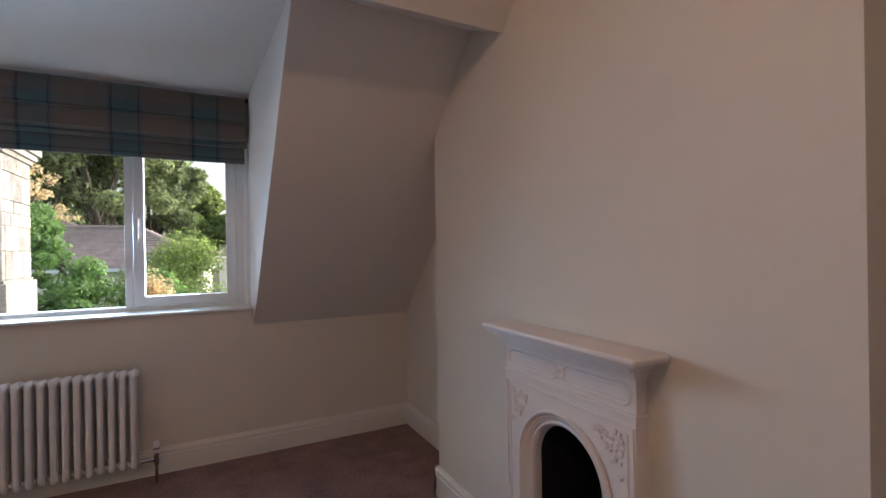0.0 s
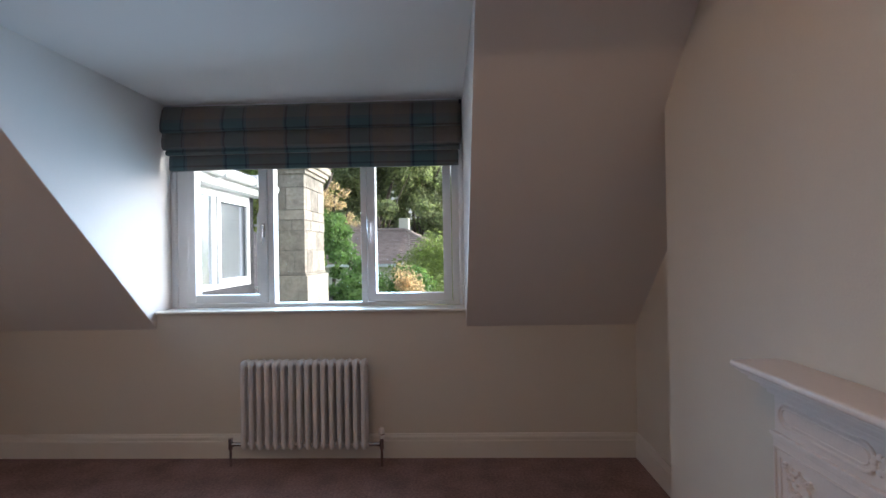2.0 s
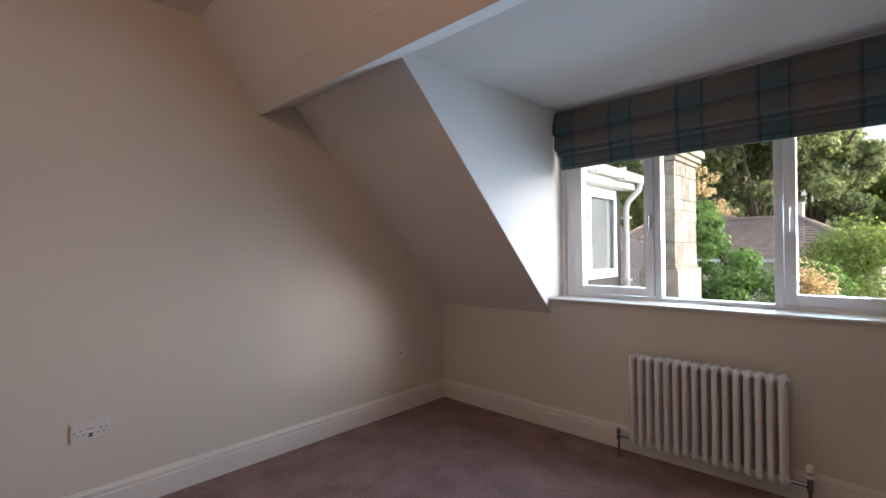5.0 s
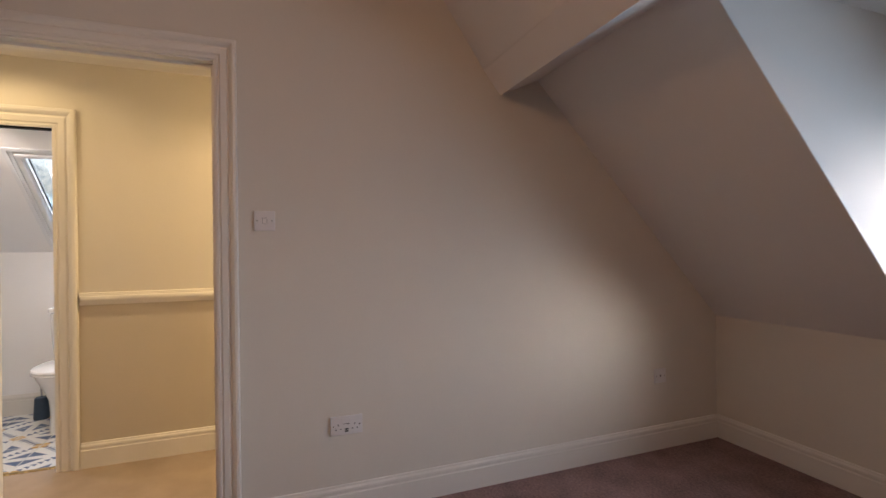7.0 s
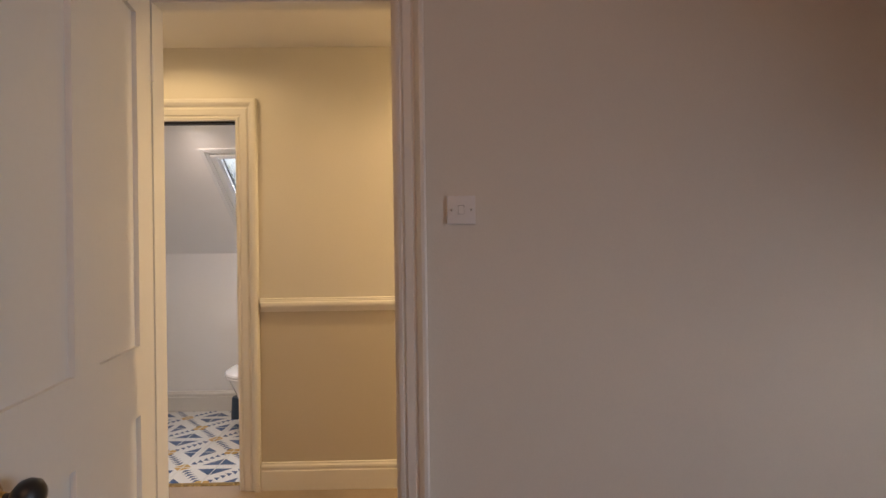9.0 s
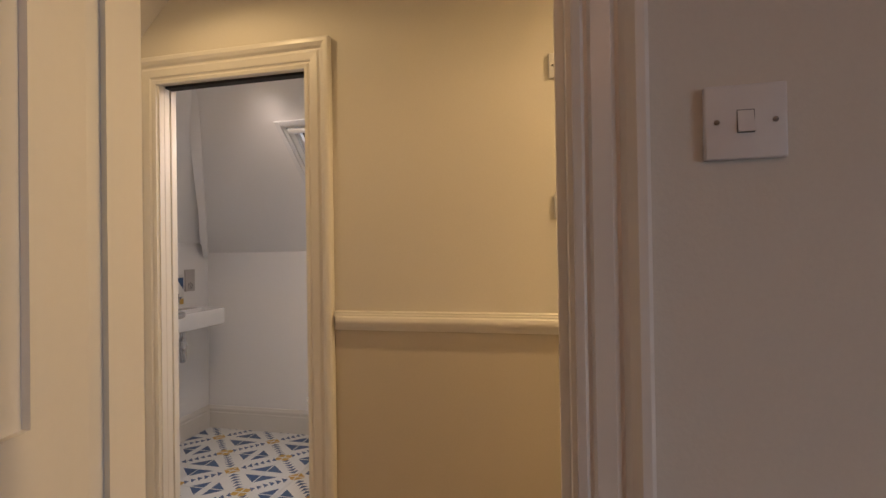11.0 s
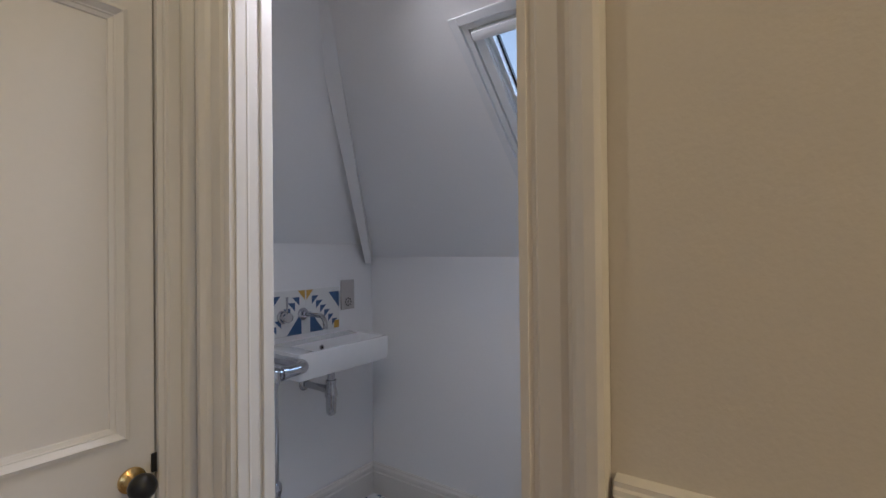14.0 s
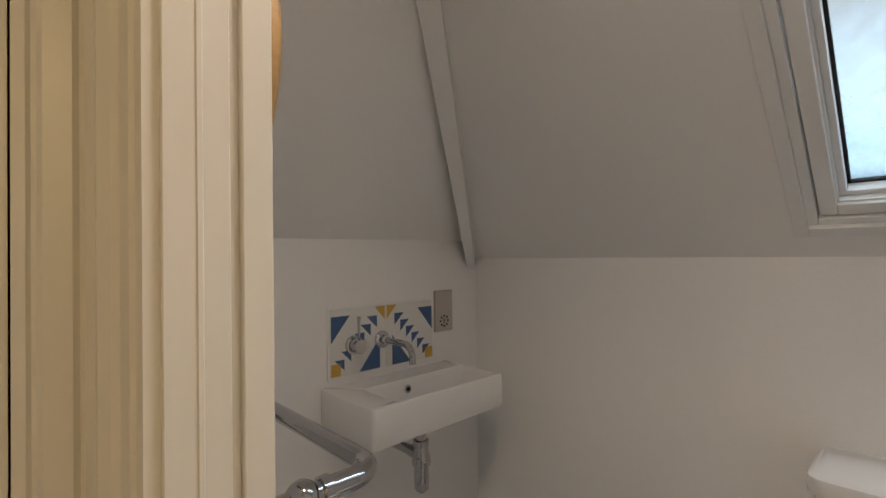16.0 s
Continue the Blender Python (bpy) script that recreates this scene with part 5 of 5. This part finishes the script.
# ---- outside: ground, chimney stack, neighbouring dormer, roofs, trees ----
setting("ground", box(bm_new(), -400, 400, -400, 900, -6.1, -5.6), GRASS, "rough grass and gardens far below the window", "ground")

stack = thing("chimney_stack", (-2.15, 7.86, -0.6), "weathered pale limestone chimney stack with a moulded cap", "chimney")
SXA, SXB, SYA, SYB = -2.37, -1.94, 7.36, 8.36
wpart("core", box(bm_new(), SXA + 0.012, SXB - 0.012, SYA + 0.012, SYB - 0.012, -0.6, 2.30), MORTAR, stack)
rr = random.Random(11)
zc = 0.92
courses = [0.34, 0.30, 0.16, 0.15, 0.34, 0.20]
for ci, h in enumerate(courses):
    cuts_e = [SYA, SYA + rr.uniform(0.35, 0.65), SYB] if ci % 2 else [SYA, SYA + rr.uniform(0.28, 0.40), SYA + rr.uniform(0.62, 0.75), SYB]
    cuts_s = [SXA, SXA + rr.uniform(0.15, 0.28), SXB] if ci % 2 == 0 else [SXA, SXB]
    for a, b in zip(cuts_e, cuts_e[1:]):
        e = rr.uniform(0, 0.006)
        wpart("stone", box(bm_new(), SXB - 0.10, SXB + e, a + (0.102 if a == SYA else 0.004), b - 0.004, zc + 0.004, zc + h - 0.004, 0.006, 1), STONE, stack)
    for a, b in zip(cuts_s, cuts_s[1:]):
        e = rr.uniform(0, 0.006)
        wpart("stone", box(bm_new(), a + 0.004, b - (0.0 if b == SXB else 0.004), SYA - e, SYA + 0.10, zc + 0.004, zc + h - 0.004, 0.006, 1), STONE, stack)
    zc += h
wpart("plinth", box(bm_new(), SXA - 0.05, SXB + 0.05, SYA - 0.05, SYB + 0.05, -0.6, 0.88, 0.012), STONE, stack)
wpart("plinth_weathering", box(bm_new(), SXA - 0.02, SXB + 0.02, SYA - 0.02, SYB + 0.02, 0.88, 0.92, 0.01), STONE, stack)
for o, z0, z1 in ((0.03, zc, zc + 0.06), (0.07, zc + 0.06, zc + 0.13), (0.11, zc + 0.13, zc + 0.24), (0.03, zc + 0.24, zc + 0.5)):
    wpart("cap_stone", box(bm_new(), SXA - o, SXB + o, SYA - o, SYB + o, z0, z1, 0.012), STONE, stack)

dorm = thing("neighbouring_dormer", (-3.2, 6.0, -0.6), "flat-roofed dormer with white windows, gutter and dark cladding", "dormer")
NX, NY0, NY1, NZ0, NZ1 = -2.60, 4.3, 7.10, 0.60, 2.02
bm = bm_new()
box(bm, NX - 1.8, NX, NY0, 5.02, -0.6, NZ1)
box(bm, NX - 1.8, NX, 6.92, NY1, -0.6, NZ1)
box(bm, NX - 1.8, NX, 5.02, 6.92, -0.6, 0.80)
wpart("cladding", bm, LEAD, dorm, "dark lead cladding")
wpart("room_beyond", box(bm_new(), NX - 1.8, NX - 1.7, 5.02, 6.92, 0.8, NZ1), RENDER, dorm)
wf = wpart("window", box(bm_new(), NX - 0.03, NX + 0.035, 5.02, 6.92, 0.80, 0.87, 0.006), UPVC, dorm, "white casement window")
bm = bm_new()
for y0, y1 in ((5.02, 5.10), (5.93, 6.02), (6.84, 6.92)):
    box(bm, NX - 0.03, NX + 0.03, y0, y1, 0.87, 1.92, 0.006)
box(bm, NX - 0.03, NX + 0.03, 5.02, 6.92, 1.92, NZ1, 0.006)
wpart("window_frame", bm, UPVC, wf)
wpart("opening_casement", box(bm_new(), NX + 0.03, NX + 0.06, 6.02, 6.08, 0.86, 1.93, 0.004), UPVC, wf)
bm = box(bm_new(), NX + 0.03, NX + 0.06, 6.78, 6.84, 0.86, 1.93, 0.004)
box(bm, NX + 0.03, NX + 0.06, 6.08, 6.78, 0.86, 0.92, 0.004)
box(bm, NX + 0.03, NX + 0.06, 6.08, 6.78, 1.87, 1.93, 0.004)
wpart("opening_casement", bm, UPVC, wf)
GREYG = mat("reflecting_window_glass", (0.50, 0.55, 0.60), 0.16, 0.7, vary=0.15, scale=1.5, grain=4, coat=0.6)
for y0, y1 in ((5.10, 5.93), (6.05, 6.82)):
    wpart("pane", box(bm_new(), NX - 0.006, NX + 0.004, y0, y1, 0.86, 1.93), GREYG, wf)
bm = box(bm_new(), NX - 0.02, NX + 0.20, NY0, NY1 + 0.06, NZ1, NZ1 + 0.03)
box(bm, NX + 0.17, NX + 0.20, NY0, NY1 + 0.06, NZ1 + 0.03, NZ1 + 0.20)
box(bm, NX + 0.03, NX + 0.17, NY1 + 0.03, NY1 + 0.06, NZ1 + 0.03, NZ1 + 0.20)
wpart("fascia", bm, UPVC, dorm, "white fascia and soffit")
wpart("flat_roof", box(bm_new(), NX - 1.8, NX + 0.21, NY0, NY1 + 0.07, NZ1 + 0.20, NZ1 + 0.25), LEAD, dorm, "dark felt roof edge")
gut = wpart("gutter", tube(bm_new(), [(NX + 0.26, NY0, NZ1 + 0.17), (NX + 0.26, NY1 + 0.18, NZ1 + 0.14)], 0.062, 14), UPVC, dorm, "white half-round gutter", True)
for y in (4.9, 5.7, 6.5):
    wpart("gutter_bracket", box(bm_new(), NX + 0.19, NX + 0.33, y, y + 0.03, NZ1 + 0.08, NZ1 + 0.235, 0.004), UPVC, gut)
wpart("downpipe", tube(bm_new(), [(NX + 0.26, NY1 + 0.10, NZ1 + 0.10), (NX + 0.24, NY1 + 0.10, NZ1 + 0.0), (NX + 0.09, NY1 + 0.08, NZ1 - 0.16), (NX + 0.06, NY1 + 0.08, NZ1 - 0.25), (NX + 0.06, NY1 + 0.08, -0.6)], 0.04, 12), UPVC, dorm, "white downpipe", True)
for z in (0.72, 1.62):
    wpart("pipe_bracket", box(bm_new(), NX - 0.0, NX + 0.115, NY1 + 0.02, NY1 + 0.14, z, z + 0.03), UPVC, dorm)

lower = thing("tiled_roof", (-3.6, 9.0, -0.6), "dark grey interlocking tile roof beside the chimney", "roof")
RA, RB = (-1.2, -1.2), (-4.6, 1.7)
wpart("deck", prism(bm_new(), [RA, RB, (RB[0], RB[1] - 0.1), (RA[0], RA[1] - 0.1)], "y", 7.25, 12), MORTAR, lower)
bm = bm_new()
for r in range(15):
    t0 = r / 15
    for c in range(22):
        y = 7.25 + c * 0.215
        x0, z0 = RA[0] + (RB[0] - RA[0]) * t0, RA[1] + (RB[1] - RA[1]) * t0
        x1, z1 = RA[0] + (RB[0] - RA[0]) * (t0 + 0.078), RA[1] + (RB[1] - RA[1]) * (t0 + 0.078)
        q = [bm.verts.new(p) for p in ((x0, y, z0 + 0.05), (x0, y + 0.07, z0 + 0.085), (x0, y + 0.2, z0 + 0.05), (x1, y + 0.2, z1 + 0.01), (x1, y + 0.07, z1 + 0.045), (x1, y, z1 + 0.01))]
        bm.faces.new((q[0], q[1], q[4], q[5])), bm.faces.new((q[1], q[2], q[3], q[4]))
ob = wpart("roof_tiles", bm, mat("grey_concrete_tile", (0.12, 0.11, 0.12), 0.8, vary=0.25, scale=2, grain=20, bump=0.003, island=0.3), lower)
ob["kind"] = "stuff"


def hip_house(at, lx, ly, wall_z, eave, rise, turn, label, chimney=None):
    """A rendered house under a hipped roof of courses of small tiles."""
    ob = thing("house", (0, 0, 0), label, "house", "houses beyond the garden")
    hx, hy = lx / 2, ly / 2
    part("wall", box(bm_new(), -hx + 0.4, hx - 0.4, -hy + 0.4, hy - 0.4, wall_z, eave), RENDER, ob, "cream rendered walls")
    part("eaves_board", box(bm_new(), -hx, hx, -hy, hy, eave - 0.16, eave, 0.01), UPVC, ob, "white eaves board and gutter")
    bm = bm_new()
    n = 16
    for r in range(n):
        a, b = r / n, (r + 1.15) / n
        b = min(b, 1)
        cor = []
        for t, dz in ((a, 0.07), (b, 0.02)):
            ex, ey = hx - hy * t, hy * (1 - t)
            cor.append([(-ex, -ey, eave + rise * t + dz), (ex, -ey, eave + rise * t + dz), (ex, ey, eave + rise * t + dz), (-ex, ey, eave + rise * t + dz)])
        for k in range(4):
            p, q = Vector(cor[0][k]), Vector(cor[0][(k + 1) % 4])
            p2, q2 = Vector(cor[1][k]), Vector(cor[1][(k + 1) % 4])
            m = max(1, int((q - p).length / 0.30))
            for c in range(m):
                s0, s1 = c / m, (c + 0.96) / m
                v = [bm.verts.new(w) for w in (p.lerp(q, s0), p.lerp(q, s1), p2.lerp(q2, s1), p2.lerp(q2, s0))]
                try:
                    bm.faces.new(v)
                except ValueError:
                    pass
    roof = part("roof", prism(bm_new(), [(-hy, eave), (hy, eave), (0, eave + rise)], "x", -hx + hy, hx - hy), ROOFT, ob, "brown tiled hipped roof")
    t = part("roof_tiles", bm, ROOFT, roof)
    t["kind"] = "stuff"
    bm = bm_new()
    for sx in (-1, 1):
        for sy in (-1, 1):
            tube(bm, [(sx * hx, sy * hy, eave + 0.06), (sx * (hx - hy), 0, eave + rise + 0.06)], 0.09, 8)
    tube(bm, [(-hx + hy, 0, eave + rise + 0.06), (hx - hy, 0, eave + rise + 0.06)], 0.10, 8)
    part("ridge_tiles", bm, ROOFT, roof, smooth=True)
    if chimney:
        x, y, h = chimney
        c = part("chimney", box(bm_new(), x - 0.3, x + 0.3, y - 0.25, y + 0.25, eave, eave + rise + h, 0.02), RENDER, roof, "pale rendered chimney")
    ob.matrix_basis = pose(*at, 0, 0, turn)
    return ob


hip_house((-5.0, 29.0, 0), 11.5, 7.2, -5.6, 0.55, 1.95, -4, "cream rendered house under a brown tiled hipped roof", (2.05, 0.2, 0.75))
hip_house((6.0, 44.0, 0), 11, 7, -5.6, 0.9, 1.9, 5, "far cream house under a brown tiled roof behind bushes", (-2.2, 0, 0.7))
hip_house((-9.5, 36.0, 0), 9, 6, -5.6, 1.6, 2.0, 12, "far house under a brown tiled roof among trees")


def leaves(seed, clumps, leaf, per, spread):
    """Many small bent leaves gathered in clumps; each leaf stands alone."""
    g = np.random.default_rng(seed)
    vs, fs = [], []
    for cx, cy, cz, r in clumps:
        pts = g.normal(0, 1, (per, 3))
        pts /= np.linalg.norm(pts, axis=1)[:, None]
        pts *= (g.random(per) ** 0.45 * r)[:, None]
        pts[:, 2] *= spread
        nrm = pts + g.normal(0, 0.6 * r, (per, 3)) + np.array((0, 0, 0.5 * r))
        nrm /= np.linalg.norm(nrm, axis=1)[:, None] + 1e-9
        t1 = np.cross(nrm, g.normal(0, 1, (per, 3)))
        t1 /= np.linalg.norm(t1, axis=1)[:, None] + 1e-9
        t2 = np.cross(nrm, t1)
        s = leaf * g.uniform(0.6, 1.35, per)[:, None]
        c = pts + np.array((cx, cy, cz))
        k = len(vs)
        quad = np.stack([c - t1 * s, c - t2 * s * 0.55 + nrm * s * 0.15, c + t1 * s, c + t2 * s * 0.55 + nrm * s * 0.15], 1).reshape(-1, 3)
        vs.extend(quad.tolist())
        fs.extend([(k + 4 * i, k + 4 * i + 1, k + 4 * i + 2, k + 4 * i + 3) for i in range(per)])
    me = bpy.data.meshes.new("crown")
    me.from_pydata(vs, [], fs)
    return me


def tree(at, h, r, seed, material, leaf, label, per=150, n=46, name="tree", trunk_part=0.42, spread=0.8, flat=1.0):
    g = random.Random(seed)
    x, y, z = at
    ob = thing(name, at, label, "tree" if name == "tree" else "shrub", "trees behind the houses" if name == "tree" else "garden shrubs")
    bm = bm_new()
    if name == "tree":
        top = h * 0.8
        bend = [(g.uniform(-0.3, 0.3) * k, g.uniform(-0.3, 0.3) * k, top * k / 5) for k in range(6)]
        tube(bm, bend, [0.035 * h * (1 - 0.16 * k) * 0.6 for k in range(6)], 9)
    for k in range(7 if name == "tree" else 6):
        a = 2 * math.pi * k / 7 + g.uniform(-0.3, 0.3)
        z0 = h * (trunk_part * g.uniform(0.75, 1.4) if name == "tree" else 0.02)
        e = (r * 0.7 * math.cos(a), r * 0.7 * math.sin(a), min(h * 0.92, z0 + h * g.uniform(0.2, 0.45)))
        tube(bm, [(0, 0, z0), (e[0] * 0.5, e[1] * 0.5, z0 + (e[2] - z0) * 0.6), e], [0.007 * h, 0.004 * h, 0.0015 * h], 6)
    part("trunk" if name == "tree" else "stems", bm, BARK, ob, "grey-brown trunk and limbs" if name == "tree" else "", True)
    cl = []
    for k in range(n):
        u = g.random()
        zz = h * (trunk_part + (1 - trunk_part) * u ** 0.9)
        w = r * math.sin(math.pi * min(0.97, 0.16 + 0.80 * u ** 0.8)) * g.uniform(0.45, 1.0) * flat
        a = g.uniform(0, 2 * math.pi)
        cl.append((w * math.cos(a), w * math.sin(a), zz - 0.08 * h * g.random(), r * g.uniform(0.20, 0.36)))
    me = leaves(seed, cl, leaf, per, spread)
    me.materials.append(material)
    c = new("crown", me)
    c.parent = ob
    c["kind"] = "stuff"
    return ob


GZ = -5.6
for i, (x, y, h, r, mt) in enumerate(((-24, 44, 18.5, 6.5, LEAF_D), (-16.5, 41, 19.5, 6.0, LEAF_Y), (-11.0, 44, 20.5, 6.0, LEAF_D), (-6.6, 41, 19.5, 4.8, LEAF_D), (-3.2, 46, 17.5, 3.6, LEAF_D), (0.2, 52, 13.4, 3.0, LEAF_Y), (3.4, 50, 11.4, 3.0, LEAF_Y), (8.0, 47, 12.5, 4.0, LEAF_D), (-30, 48, 18, 6, LEAF_M), (-20, 50, 21, 6, LEAF_D))):
    tree((x, y, GZ), h, r, 20 + i, mt, 0.20, "tall broadleaf tree with a dense dark green crown" if mt is LEAF_D else "tall broadleaf tree turning yellow-green", 420, 64)
for i, (x, y, h) in enumerate(((-19, -3.0, 9.7), (-21, 2.5, 10.2), (-18, 8.0, 9.8), (-22, -10, 10.6))):
    tree((x, y, GZ), h, 3.6, 70 + i, LEAF_D, 0.10, "broadleaf tree beyond the roof window", 260, 50)
tree((-3.70, 15.0, GZ), 8.7, 1.15, 51, LEAF_M, 0.065, "slender green garden tree with reddish top shoots", 260, 60, trunk_part=0.25)
tree((-4.1, 16.8, GZ), 9.7, 0.85, 52, LEAF_O, 0.05, "slender tree with fading pinkish leaves", 75, 26, trunk_part=0.75)
tree((-9.5, 15.0, GZ), 9.0, 2.0, 56, LEAF_M, 0.08, "green garden tree beyond the dormer", 220, 60, trunk_part=0.3)
tree((-2.05, 11.8, GZ), 6.7, 1.15, 53, LEAF_M, 0.05, "rounded dark green laurel shrub", 420, 46, "shrub", 0.45, 0.7)
tree((-0.9, 12.6, GZ), 6.6, 1.2, 59, LEAF_M, 0.05, "rounded dark green laurel shrub", 380, 40, "shrub", 0.45, 0.7)
tree((-0.25, 16.5, GZ), 7.15, 2.4, 54, LEAF_Y, 0.05, "large feathery lime-green bush", 460, 64, "shrub", 0.45, 0.9)
tree((3.2, 17.0, GZ), 7.3, 2.2, 58, LEAF_Y, 0.05, "large feathery lime-green bush", 420, 50, "shrub", 0.45, 0.9)
tree((-0.66, 9.6, GZ), 6.62, 0.80, 55, LEAF_O, 0.030, "shrub covered in fading orange blossom", 170, 46, "shrub", 0.6, 0.8)

# ---- floor tiles of the bathroom ----
ftile = motif_tile(0.20, 0.006)
for i in range(6):
    for j in range(10):
        x, y = -3.605 - 0.2 * i, -1.965 + 0.2 * j
        if x - 0.2 < XBW - 0.06 or y + 0.2 > YBN + 0.02:
            continue
        t = new("tile", ftile)
        t.parent = bath_floor
        sx, sy = (-1 if i % 2 else 1), (-1 if j % 2 else 1)
        t.matrix_basis = Matrix(((sx, 0, 0, x - (0.2 if sx > 0 else 0)), (0, sy, 0, y + (0 if sy > 0 else 0.2)), (0, 0, 1, 0.0), (0, 0, 0, 1)))
